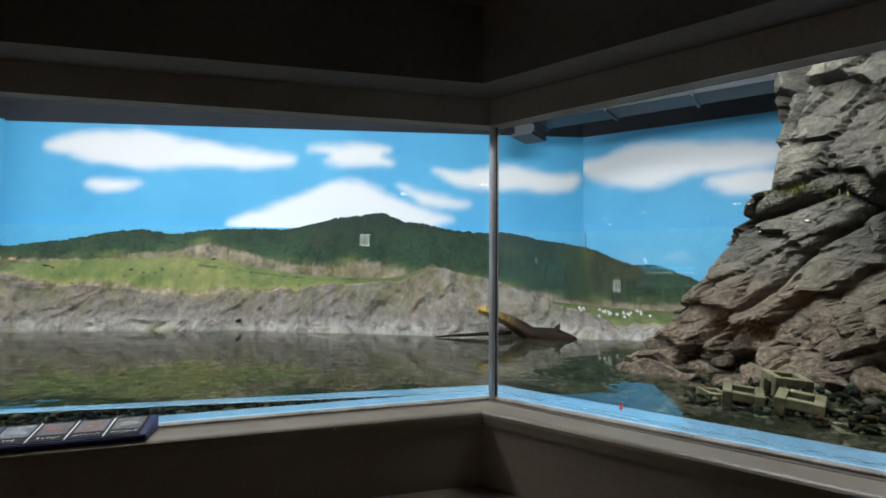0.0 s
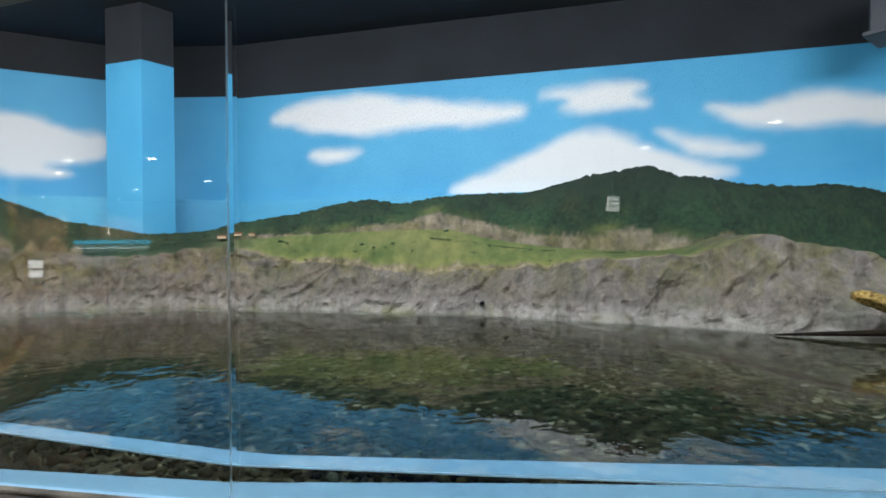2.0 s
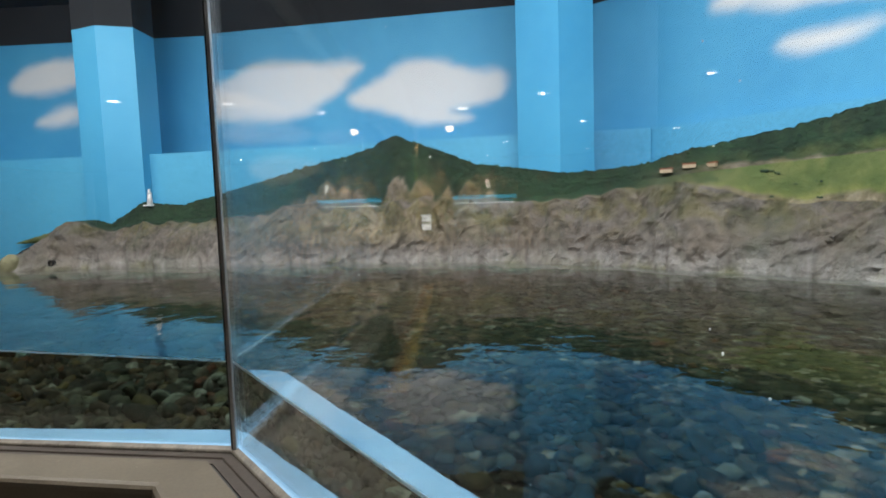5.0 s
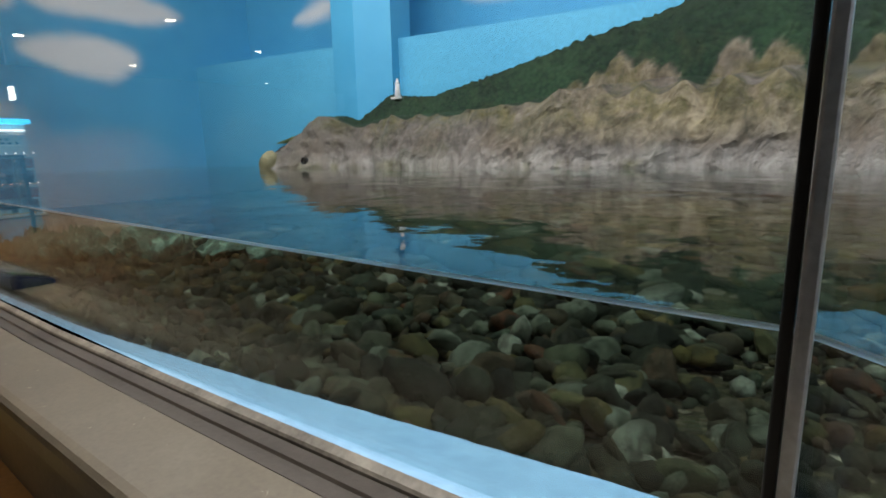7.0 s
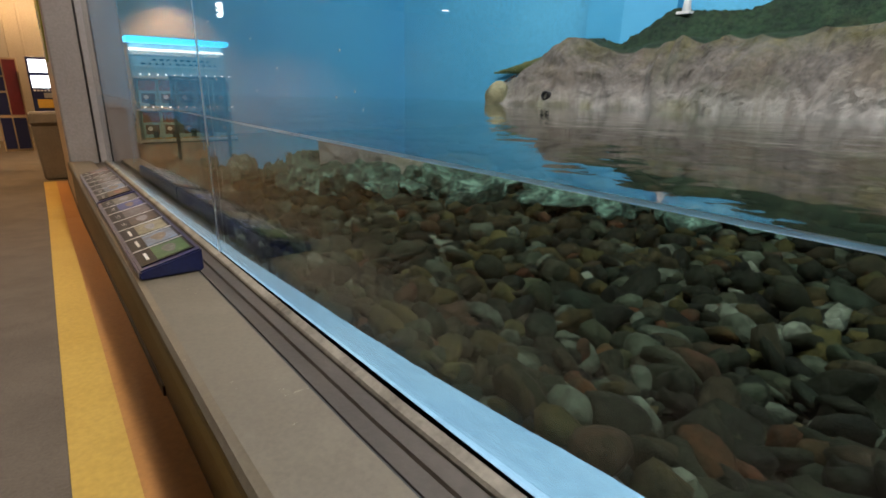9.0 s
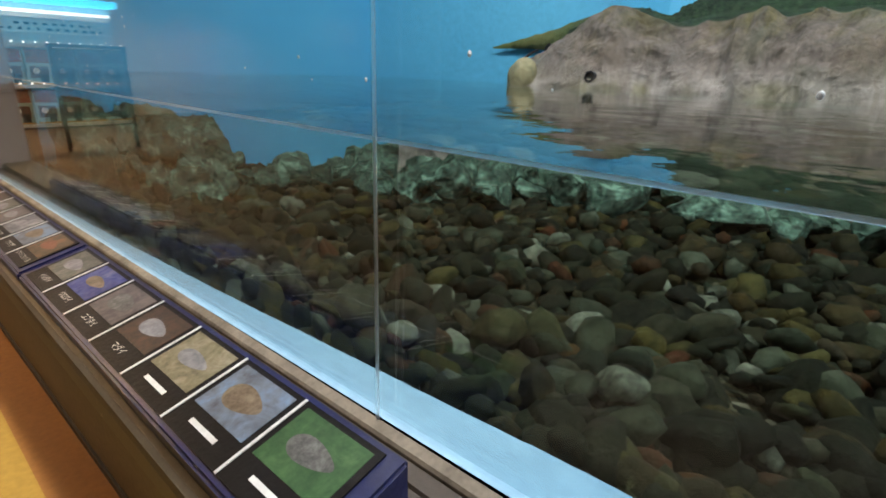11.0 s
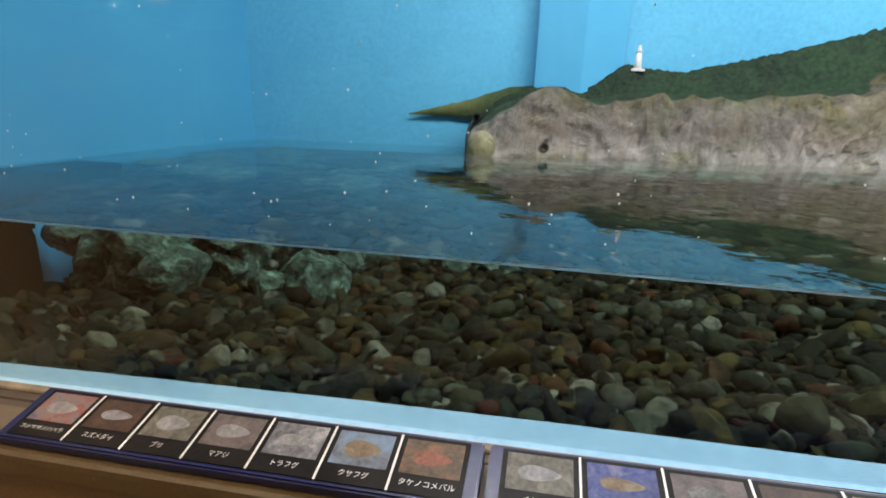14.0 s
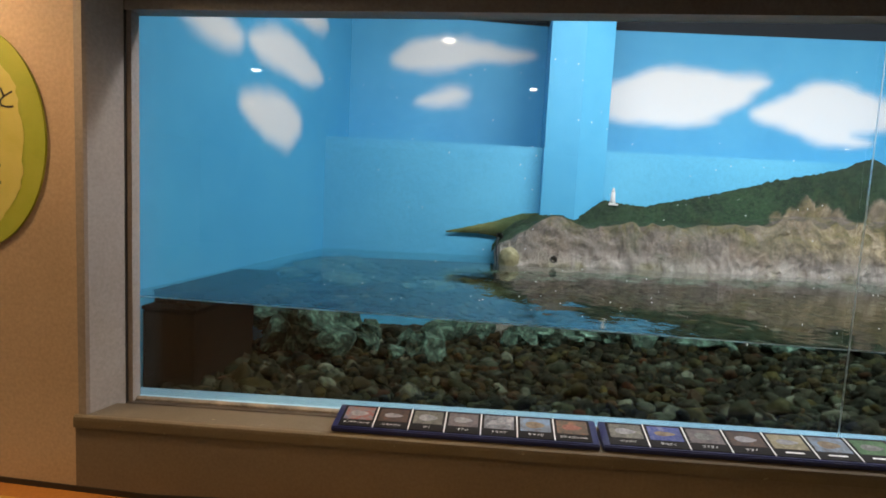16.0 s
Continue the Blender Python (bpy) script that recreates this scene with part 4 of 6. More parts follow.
def water():
    front = offset_line(-0.047)
    back = [(11.15, -7.1), (11.15, -5.2), (9.55, -0.22), (2.24, 4.82), (0.62, 5.46), (-3.93, 5.06), (-7.42, 4.34), (-7.5, front[0][1])]
    outline = [(-7.5, front[0][1])] + front[1:] + back[:-1]
    ob = prism("water", outline, -0.2, WATER_Z, WATER)
    bm = bmesh.new()
    bm.from_mesh(ob.data)
    bmesh.ops.recalc_face_normals(bm, faces=bm.faces)
    bm.to_mesh(ob.data)
    bm.free()
    ob.visible_shadow = False
    return tagged(ob, "", "", "", "structure")


water()

# ---- windows: panes, posts, sill, header ----
def solid(ob):
    bm = bmesh.new()
    bm.from_mesh(ob.data)
    bmesh.ops.recalc_face_normals(bm, faces=bm.faces)
    bm.to_mesh(ob.data)
    bm.free()
    return ob


OUTER, INNER = offset_line(0.0), offset_line(-0.04)
for number, first_, last_ in ((1, 4, 5), (2, 2, 4), (3, 0, 2)):
    w = tagged(new("window_%d" % number), "large flat aquarium window pane", "window", "", "structure")
    p = OUTER[first_:last_ + 1] + INNER[first_:last_ + 1][::-1]
    solid(prism("pane", p, lambda x, y: foot_z(x) - 0.02, HEAD_Z + 0.03, GLASS, w)).visible_shadow = False
    for q in {1: [], 2: [GLASS_LINE[3]], 3: [(-3.42, 0.0)]}[number]:
        part("seal", box_bm(q[0] - 0.003, q[1] - 0.003, foot_z(q[0]) - 0.02, q[0] + 0.003, q[1] - 0.0005, HEAD_Z), SEAL, w, "pale seal between panes")
tagged(band("sill", [(0.0, -0.03), (0.11, -0.03), (0.114, 0.0), (0.272, 0.0), (0.288, -0.004), (0.297, -0.013), (0.30, -0.028), (0.30, -0.07), (0.0, -0.07)], SILL_PAINT), "", "", "", "structure")
tagged(band("apron_wall", [(-0.06, -0.072), (0.285, -0.072), (0.285, -0.60), (-0.06, -0.60)], APRON_PAINT), "", "", "", "structure")
tagged(band("window_head_trim", [(0.06, 0.0), (0.06, 0.16), (-0.06, 0.16), (-0.06, 0.0)], FRAME_PAINT, None, HEAD_Z), "", "", "", "structure")
tagged(band("header_wall", [(0.30, 0.162), (0.30, 2.0), (-0.10, 2.0), (-0.10, 0.162)], HEADER_PAINT, None, HEAD_Z), "", "", "", "structure")


def droplets(name, i, s0, s1, count, seed, scale=1.0):
    """Splashed drops on the inner face of a window, above the water line."""
    r = random.Random(seed)
    bm = bmesh.new()
    turn = math.degrees(math.atan2(GLASS_LINE[i + 1][1] - GLASS_LINE[i][1], GLASS_LINE[i + 1][0] - GLASS_LINE[i][0]))
    for _ in range(count):
        x, y = along(i, r.uniform(s0, s1), -0.042)
        size = scale * r.uniform(0.0018, 0.0038)
        m = pose(x, y, 1.06 + 1.35 * r.random() ** 1.5, 0, 0, turn) @ Matrix.Diagonal((size, size * 0.5, size * r.uniform(1.0, 1.5), 1))
        bmesh.ops.create_icosphere(bm, subdivisions=1, radius=1.0, matrix=m)
    return tagged(part(name, bm, DROPLET, None, "", True), "small splashed water drops on the window pane", "water drops", "", "stuff")


droplets("water_drops", 0, 1.2, 5.1, 190, 4, 0.95)
droplets("water_drops", 2, 0.5, 2.6, 45, 9, 0.45)


def post(k):
    x, y = GLASS_LINE[k]
    p = tagged(new("window_post"), "slim steel post with black gasket between windows", "window post", "window posts", "structure")
    if k == 4:
        part("steel_core", box_bm(x - 0.028, y - 0.036, GLASS_FOOT[k] - 0.02, x + 0.030, y - 0.003, HEAD_Z, 0.004), STEEL, p)
        part("gasket", box_bm(x - 0.005, y - 0.040, GLASS_FOOT[k] - 0.02, x + 0.005, y - 0.0365, HEAD_Z), RUBBER, p)
        return
    part("steel_core", box_bm(x + 0.001, y - 0.024, GLASS_FOOT[k] - 0.02, x + 0.016, y - 0.004, HEAD_Z, 0.003), STEEL, p)
    part("gasket", box_bm(x - 0.011, y - 0.018, GLASS_FOOT[k] - 0.02, x, y - 0.004, HEAD_Z, 0.002), RUBBER, p)


post(2)
post(4)

structure(band("sill_channel", [(0.023, -0.029), (0.094, -0.029), (0.094, -0.020), (0.060, -0.020), (0.056, -0.014), (0.023, -0.014)], GROOVE))
structure(band("sill_gasket", [(0.095, -0.029), (0.109, -0.029), (0.109, -0.024), (0.095, -0.024)], RUBBER))
structure(band("caulk_strip", [(0.001, -0.029), (0.022, -0.029), (0.022, -0.008), (0.018, -0.002), (0.001, 0.006)], CAULK))
structure(band("waterline_rim", [(-0.0405, 0.0), (-0.0465, 0.0), (-0.0465, 0.005), (-0.0405, 0.005)], SEAL, None, WATER_Z))

# ---- west jamb and the hall shell ----
structure(prism("jamb_west", [(-7.42, -0.284), (-7.375, -0.284), (-7.362, -0.27), (-7.322, -0.075), (-7.318, -0.062), (-7.318, 0.05), (-7.42, 0.05)], -0.2, HEAD_Z + 0.16, JAMB_PAINT))
structure(prism("jamb_gasket", [(-7.324, -0.06), (-7.313, -0.06), (-7.313, -0.045), (-7.324, -0.045)], 0.3, HEAD_Z + 0.1, RUBBER))
structure(prism("jamb_bead", [(-7.317, -0.044), (-7.285, -0.044), (-7.285, 0.03), (-7.317, 0.03)], 0.3, HEAD_Z + 0.1, JAMB_PAINT))
structure(prism("wall_sign_side", [(-9.0, -0.282), (-7.421, -0.282), (-7.421, 0.1), (-9.0, 0.1)], -0.3, 4.4, WALL_PAINT))
structure(prism("wall_sign_side_return", [(-9.0, 0.1), (-8.85, 0.1), (-8.85, 6.0), (-9.0, 6.0)], -0.3, 4.4, WALL_PAINT))


def hall_floor(name, x0, x1, y0, y1, material, lift=0.0):
    xs = [x0] + [v for v in (-7.0, -3.7, -2.2, 0.0, 2.29, 4.70) if x0 < v < x1] + [x1]
    verts = [(x, y, floor_z(x) + lift) for x in xs for y in (y0, y1)]
    faces = [(2 * i, 2 * i + 2, 2 * i + 3, 2 * i + 1) for i in range(len(xs) - 1)]
    return structure(link(name, verts, faces, material))


hall_floor("floor", -22, 6, -13, 6.0, CARPET)
hall_floor("floor_band_orange", -9.2, -1.5, -0.40, -0.28, ORANGE, 0.004)
hall_floor("floor_band_yellow", -9.2, -1.5, -0.52, -0.40, YELLOW, 0.004)
structure(prism("baseboard", [(-9.0, -0.292), (-7.0, -0.292), (-3.0, -0.292), (-3.0, -0.2855), (-7.0, -0.2855), (-9.0, -0.2855)], lambda x, y: floor_z(x), lambda x, y: floor_z(x) + 0.035, RUBBER))
structure(prism("hall_wall_south", [(-22, -13.2), (6, -13.2), (6, -13), (-22, -13)], -0.3, 4.5, HEADER_PAINT))
structure(prism("hall_wall_west", [(-15.2, -13), (-15, -13), (-15, 6), (-15.2, 6)], -0.3, 4.5, HALL_WALL))
structure(prism("hall_wall_north", [(-15, 5.8), (-9.0, 5.8), (-9.0, 6), (-15, 6)], -0.3, 4.5, HALL_WALL))
structure(prism("hall_wall_east", [(5.6, -13), (5.8, -13), (5.8, -7.0), (5.6, -7.0)], -0.3, 4.5, HEADER_PAINT))
structure(prism("hall_ceiling", [(-22, -13), (6, -13), (6, -7), (5.1, -7.0), (4.42, -3.2), (2.1, -2.05), (-0.1, -0.31), (-9.0, -0.31), (-9.0, 6), (-22, 6)], 3.2, 3.35, CEILING_PAINT))


def downlight(x, y, energy, cone=120):
    d = tagged(new("downlight"), "small round recessed ceiling downlight, lit", "ceiling light", "hall downlights")
    d.location = (x, y, 3.2)
    bm = bmesh.new()
    bmesh.ops.create_cone(bm, cap_ends=True, segments=24, radius1=0.085, radius2=0.085, depth=0.012, matrix=pose(0, 0, -0.006))
    part("trim_ring", bm, FRAME_PAINT, d)
    bm = bmesh.new()
    bmesh.ops.create_cone(bm, cap_ends=True, segments=24, radius1=0.065, radius2=0.065, depth=0.006, matrix=pose(0, 0, -0.0165))
    part("lens", bm, BULB, d, "glowing lens")
    lamp("downlight_glow", "SPOT", pose(x, y, 3.16), energy, WARM, 0.07, None, cone)


# some are added to brighten the west hall, such as the three near x -14.3
for x, y, e in ((-5.8, -2.3, 98), (-6.7, -1.15, 42), (-4.9, -4.3, 30), (-9.7, -6.0, 60), (-11.2, -2.4, 285), (-13.2, -5.0, 240), (-8.4, -3.6, 60), (-11.6, 0.6, 255), (-13.9, -9.0, 40), (2.0, -9.2, 30), (3.7, -8.4, 30), (-14.35, -0.4, 140), (-14.35, -2.2, 160), (-14.3, 1.6, 100)):
    downlight(x, y, e)
# unseen fixture added to brighten the sign wall up to its top
downlight(-8.55, -0.95, 150, 168)


def hanging_sign(x, y, z):
    s = tagged(new("hanging_sign"), "small white hanging sign on a thin rod", "sign", "hanging signs")
    s.location = (x, y, z)
    part("panel", box_bm(-0.075, -0.02, -0.09, 0.075, 0.02, 0.09, 0.006), SIGN_WHITE, s)
    part("rod", box_bm(-0.006, -0.006, 0.09, 0.006, 0.006, 3.2 - z), STEEL, s)
    for k in range(2):
        part("print", box_bm(-0.05, 0.0202, -0.045 + 0.06 * k, 0.05, 0.0222, -0.02 + 0.06 * k), RUBBER, s)
    return s


hanging_sign(1.98, -7.4, 2.2).rotation_euler = (0, 0, radians(-32))
hanging_sign(-9.58, -1.78, 2.08)

# ---- under water: boulders, cobbles, gravel ----


def rock_mesh(name, seed, cuts=9, subdiv=3, rough=0.08, keep=(0.55, 0.9)):
    """An angular rock: a ball cut flat by random planes, then roughened."""
    r = random.Random(seed)
    bm = bmesh.new()
    bmesh.ops.create_icosphere(bm, subdivisions=subdiv, radius=1.0)
    planes = []
    for _ in range(cuts):
        n = Vector((r.gauss(0, 1), r.gauss(0, 1), r.gauss(0, 1))).normalized()
        planes.append((n, r.uniform(*keep)))
    for v in bm.verts:
        for n, d in planes:
            over = v.co.dot(n) - d
            if over > 0:
                v.co -= n * over
        p = v.co * 1.7 + Vector((seed * 3.1, 0, 0))
        v.co += v.co.normalized() * rough * (noise.noise(p) + 0.5 * noise.noise(p * 3.1))
    me = bpy.data.meshes.new(name)
    bm.to_mesh(me)
    bm.free()
    return me


def placed(name, me, material, parent, loc, scale, turn):
    ob = new(name, me)
    if not me.materials:
        me.materials.append(material)
    ob.parent = parent
    ob.matrix_basis = Matrix.LocRotScale(loc, Euler(turn), scale)
    return ob


def shore_y(x):
    tab = sorted((row[0], row[1]) for row in COAST)
    return float(np.interp(x, [t[0] for t in tab], [t[1] for t in tab]))


def glass_y(x):
    return float(np.interp(x, [p[0] for p in GLASS_LINE], [p[1] for p in GLASS_LINE]))


def ledge_y(x):
    """Inner edge of the painted ledge."""
    edge = [(*offset_line(-w - 0.02)[k],) for k, w in enumerate(LEDGE_WIDTHS)]
    return float(np.interp(x, [p[0] for p in edge], [p[1] for p in edge]))


WET = [rock_mesh("wet_boulder", 40 + k, 11, 4, 0.13, (0.45, 0.85)) for k in range(6)]
rb = random.Random(5)
boulders = tagged(new("sunken_boulders"), "pale green algae-covered boulders below the cliff", "rocks")
for k in range(130):
    x = rb.uniform(-7.1, 1.2) if k < 90 else rb.uniform(-6.4, -0.8)
    y = shore_y(x) - rb.uniform(-0.05, 0.55) if x > -5.6 else rb.uniform(1.7, 3.1)
    r = rb.uniform(0.08, 0.21)
    top = 0.92 - bed_z(x, y)
    placed("boulder", rb.choice(WET), WET_ROCK, boulders, (x, y, bed_z(x, y) + min(r * 0.6, top - r * 1.05)), (r, r * rb.uniform(0.7, 1.1), r * rb.uniform(0.6, 1.0)), (rb.uniform(-0.6, 0.6), rb.uniform(-0.6, 0.6), rb.uniform(0, 6.3)))


for k in range(26):
    x, y, r = rb.uniform(-7.2, -6.5), rb.uniform(1.6, 3.1), rb.uniform(0.16, 0.27)
    placed("boulder", rb.choice(WET), WET_ROCK, boulders, (x, y, min(bed_z(x, y) + rb.uniform(0.1, 0.4), 0.93 - r)), (r, r * rb.uniform(0.7, 1.1), r * rb.uniform(0.7, 1.0)), (rb.uniform(-0.6, 0.6), rb.uniform(-0.6, 0.6), rb.uniform(0, 6.3)))


def cobble_mesh(seed):
    """A river stone: a ball flattened by a few planes and dented, more or less angular."""
    r = random.Random(seed)
    bm = bmesh.new()
    bmesh.ops.create_icosphere(bm, subdivisions=3 if seed < 2 else 2, radius=1.0)
    planes = [(Vector((r.gauss(0, 1), r.gauss(0, 1), r.gauss(0, 1))).normalized(), r.uniform(0.55, 0.88)) for _ in range(4 + seed % 5)]
    for v in bm.verts:
        for n, d in planes:
            over = v.co.dot(n) - d
            if over > 0:
                v.co -= n * over * 0.88
        p = v.co * 0.9 + Vector((seed * 5.3, 1, 2))
        v.co *= 1 + 0.24 * noise.noise(p) + 0.10 * noise.noise(p * 2.7) + 0.04 * noise.noise(p * 6.1)
    me = bpy.data.meshes.new("cobble")
    bm.to_mesh(me)
    bm.free()
    me.polygons.foreach_set("use_smooth", [True] * len(me.polygons))
    return me


COBBLES = [cobble_mesh(k) for k in range(10)]
bed_root = tagged(new("cobble_bed"), "bed of mixed dark and pale river cobbles", "cobbles")
rc = random.Random(11)
near_count, far, tiny = 0, [], []
for k in range(20000):
    if k < 9000:
        x = rc.uniform(-7.35, 1.8)
        r = rc.choice((0.022, 0.028, 0.032, 0.036, 0.04, 0.043, 0.047, 0.05, 0.054, 0.058, 0.064, 0.072)) * (1.35 if k % 41 == 0 else 1.0)
        r *= 0.88 if x < -0.2 else 0.6
        lo, hi = ledge_y(x) + r * 1.2, min(shore_y(x), 3.3) - 0.05
        y = lo + (hi - lo) * rc.random() ** 1.3
    else:
        x = rc.uniform(0.3, 7.4)
        r = rc.choice((0.012, 0.014, 0.016, 0.02, 0.024, 0.03))
        lo, hi = (ledge_y(x) if x < 4.7 else -6.0) + 0.04, shore_y(x) + 0.1
        if hi < lo or 4.7 <= x < 5.45:
            continue
        y = rc.uniform(lo, hi)
    sx, sy, sz = r * rc.uniform(0.9, 1.5), r * rc.uniform(0.75, 1.1), r * rc.uniform(0.4, 0.85)
    loc = (x, y, bed_z(x, y) + sz * rc.uniform(0.1, 1.3))
    turn = (rc.gauss(0, 0.45), rc.gauss(0, 0.45), rc.uniform(0, 6.3))
    m = Matrix.LocRotScale(loc, Euler(turn), (sx, sy, sz))
    if near_count < 300 and r >= 0.036 and -6.8 < x < 0.2 and y < glass_y(x) + 1.0:
        near_count += 1
        placed("cobble", COBBLES[k % 10], STONE, bed_root, loc, (sx, sy, sz), turn)
    elif r >= 0.036 and y < glass_y(x) + 1.5:
        far.append((k % 10, m))
    else:
        tiny.append((k % 4, m))


def joined(name, meshes, places, material, parent):
    """Many placed copies of a few meshes as one mesh."""
    shapes = []
    for me in meshes:
        v = np.empty(len(me.vertices) * 3)
        me.vertices.foreach_get("co", v)
        shapes.append((v.reshape(-1, 3), np.array([tuple(p.vertices) for p in me.polygons])))
    verts, faces, n = [], [], 0
    for kind, m in places:
        v, f = shapes[kind]
        a = np.array(m)
        verts.append(v @ a[:3, :3].T + a[:3, 3])
        faces.append(f + n)
        n += len(v)
    ob = link(name, np.concatenate(verts).tolist(), np.concatenate(faces).tolist(), material, parent, True)
    return tagged(ob, "", "", "", "stuff")


small = []
for k in range(4):
    bm = bmesh.new()
    bmesh.ops.create_icosphere(bm, subdivisions=1, radius=1.0)
    for v in bm.verts:
        v.co *= 1 + 0.25 * noise.noise(v.co * 1.3 + Vector((k * 4.0, 0, 0)))
    me = bpy.data.meshes.new("pebble")
    bm.to_mesh(me)
    bm.free()
    small.append(me)
joined("cobble_heap", COBBLES, far, STONES, bed_root)
joined("pebble_heap", small, tiny, STONES, bed_root)

# ---- rock outcrop at the east end ----
ANGULAR = [rock_mesh("outcrop_rock", 70 + k, 10, 4, 0.09, (0.45, 0.85)) for k in range(8)]
outcrop = tagged(new("rock_outcrop"), "tall dark grey craggy rock face with slanting slabs", "rock")
ro = random.Random(21)


def outcrop_left(z):
    return float(np.interp(z, [0.7, 1.0, 1.3, 1.7, 2.1, 2.33, 2.42, 3.2, 4.4], [-2.5, -2.7, -2.9, -3.12, -3.27, -3.38, -3.54, -3.58, -3.62]))


def outcrop_front(z):
    return float(np.interp(z, [0.7, 1.2, 2.0, 3.0, 4.4], [6.1, 6.45, 6.9, 7.15, 7.3]))


def rock_cell(a, b):
    """Broken-block pattern: own number, place and closeness to the next joint of the block at a, b."""
    best = []
    for i in range(math.floor(a) - 1, math.floor(a) + 2):
        for j in range(math.floor(b) - 1, math.floor(b) + 2):
            h = noise.cell_vector((i + 0.5, j + 0.5, 7.5))
            px, py = i + 0.5 + 0.42 * (2 * h.x - 1), j + 0.5 + 0.42 * (2 * h.y - 1)
            best.append((abs(a - px) + abs(b - py) * 0.9, h.z, a - px, b - py, h.x))
    best.sort()
    return best[0], best[1][0] - best[0][0]


def block_relief(y, z):
    """Depth of slanting broken slabs at y, z: big blocks, then smaller ones on them."""
    total = 0.0
    for scale, deep, ratio, turn in ((0.72, 0.42, 1.7, 54), (1.7, 0.20, 1.5, 30), (4.1, 0.06, 1.3, 64)):
        c_, s_ = math.cos(radians(turn)), math.sin(radians(turn))
        wy, wz = y + 0.10 * noise.noise((y * 2, z * 2, 1)), z + 0.10 * noise.noise((y * 2, z * 2, 9))
        a, b = (-wy * c_ + wz * s_) * scale, (wy * s_ + wz * c_) * scale * ratio
        (d, h, da, db, k), joint = rock_cell(a, b)
        total += deep * (h - 0.5) + deep * (1.1 * da * (2 * k - 1) + 1.3 * db * (math.fmod(h * 7.3, 1.0) - 0.62)) - deep * 0.5 * math.exp(-joint * 24)
    return total + 0.05 * noise.noise((y * 5, z * 5, 2)) + 0.02 * noise.noise((y * 14, z * 14, 4))


NY, NZ = 190, 170
core = []
for j in range(NZ):
    z = 0.4 + 4.15 * j / (NZ - 1)
    for i in range(NY):
        f = i / (NY - 1)
        turn = 1 - min(1.0, f / 0.16)
        y = outcrop_left(z) - 0.30 - 3.3 * max(0.0, f - 0.16) / 0.84 + 0.16 * math.sin(min(1.0, turn * 1.3) * math.pi / 2)
        x = outcrop_front(z) + 0.28 + 1.1 * turn ** 1.6
        d = block_relief(y - turn * 1.2 + 0.4, z + 0.17)
        side = max(d, -0.05) if turn > 0.3 else d
        core.append((x - d * (1 - 0.6 * turn), y + side * (0.25 + 0.6 * turn), z))
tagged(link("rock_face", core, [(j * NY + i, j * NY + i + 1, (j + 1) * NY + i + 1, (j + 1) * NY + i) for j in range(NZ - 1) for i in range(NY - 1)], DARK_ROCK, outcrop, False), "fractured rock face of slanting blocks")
# foot of the outcrop, running out into the shallow water
for k in range(80):
    y = ro.uniform(-5.6, -3.0)
    x = ro.uniform(5.95, 6.7) + max(0, y + 3.4) * 0.5
    r = ro.uniform(0.07, 0.18)
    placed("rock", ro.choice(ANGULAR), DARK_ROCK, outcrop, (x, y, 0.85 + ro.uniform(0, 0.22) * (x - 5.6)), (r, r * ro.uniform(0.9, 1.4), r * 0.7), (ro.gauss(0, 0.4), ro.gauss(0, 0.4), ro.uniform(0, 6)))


bm = bmesh.new()
for k in range(160):
    y, z, a = -4.0 + ro.gauss(0, 0.10), 2.34 + ro.gauss(0, 0.022), ro.uniform(0, 6.3)
    d = block_relief(y + 0.4, z + 0.17)
    h, w = ro.uniform(0.03, 0.075), 0.006
    root, lean = Vector((outcrop_front(z) + 0.29 - d, y + 0.25 * d, z)), Vector((-0.04 + ro.gauss(0, 0.02), ro.gauss(0, 0.03), h))
    side = Vector((math.cos(a), math.sin(a), 0)) * w
    bm.faces.new([bm.verts.new(q) for q in (root - side, root + side, root + lean * 0.6 + side * 0.6, root + lean, root + lean * 0.6 - side * 0.6)])
part("grass_tuft", bm, SHRUB_DRY, outcrop, "yellow-green grass tuft on the rock step")


def reef_block(m, s):
    """A hollow concrete fish-shelter cube: thick frame with a square opening in every side."""
    b = tagged(new("reef_block"), "mossy hollow concrete reef block in shallow water", "reef block", "reef blocks")
    b.matrix_world = m
    t, e = 0.46 * s, 0.05 * s
    for z0, z1 in ((s - t, s), (-s, -s + t)):
        for a in ((-s, -s, z0, s, -s + t, z1), (-s, s - t, z0, s, s, z1), (-s, -s + t + 0.001, z0, -s + t, s - t - 0.001, z1), (s - t, -s + t + 0.001, z0, s, s - t - 0.001, z1)):
            part("beam", box_bm(*a, e), MOSSY, b)
    for x in (-s, s - t):
        for y in (-s, s - t):
            part("corner_post", box_bm(x, y, -s + t - e, x + t, y + t, s - t + e, 0.006), MOSSY, b)


for x, y, z, s, a in ((5.62, -4.06, 0.98, 0.10, 22), (5.70, -4.31, 0.97, 0.108, 12), (5.98, -4.16, 1.03, 0.10, 40), (5.72, -3.86, 0.95, 0.07, 55), (5.56, -4.56, 0.90, 0.075, 30)):
    reef_block(pose(x, y, z, 5, -4, a), s)


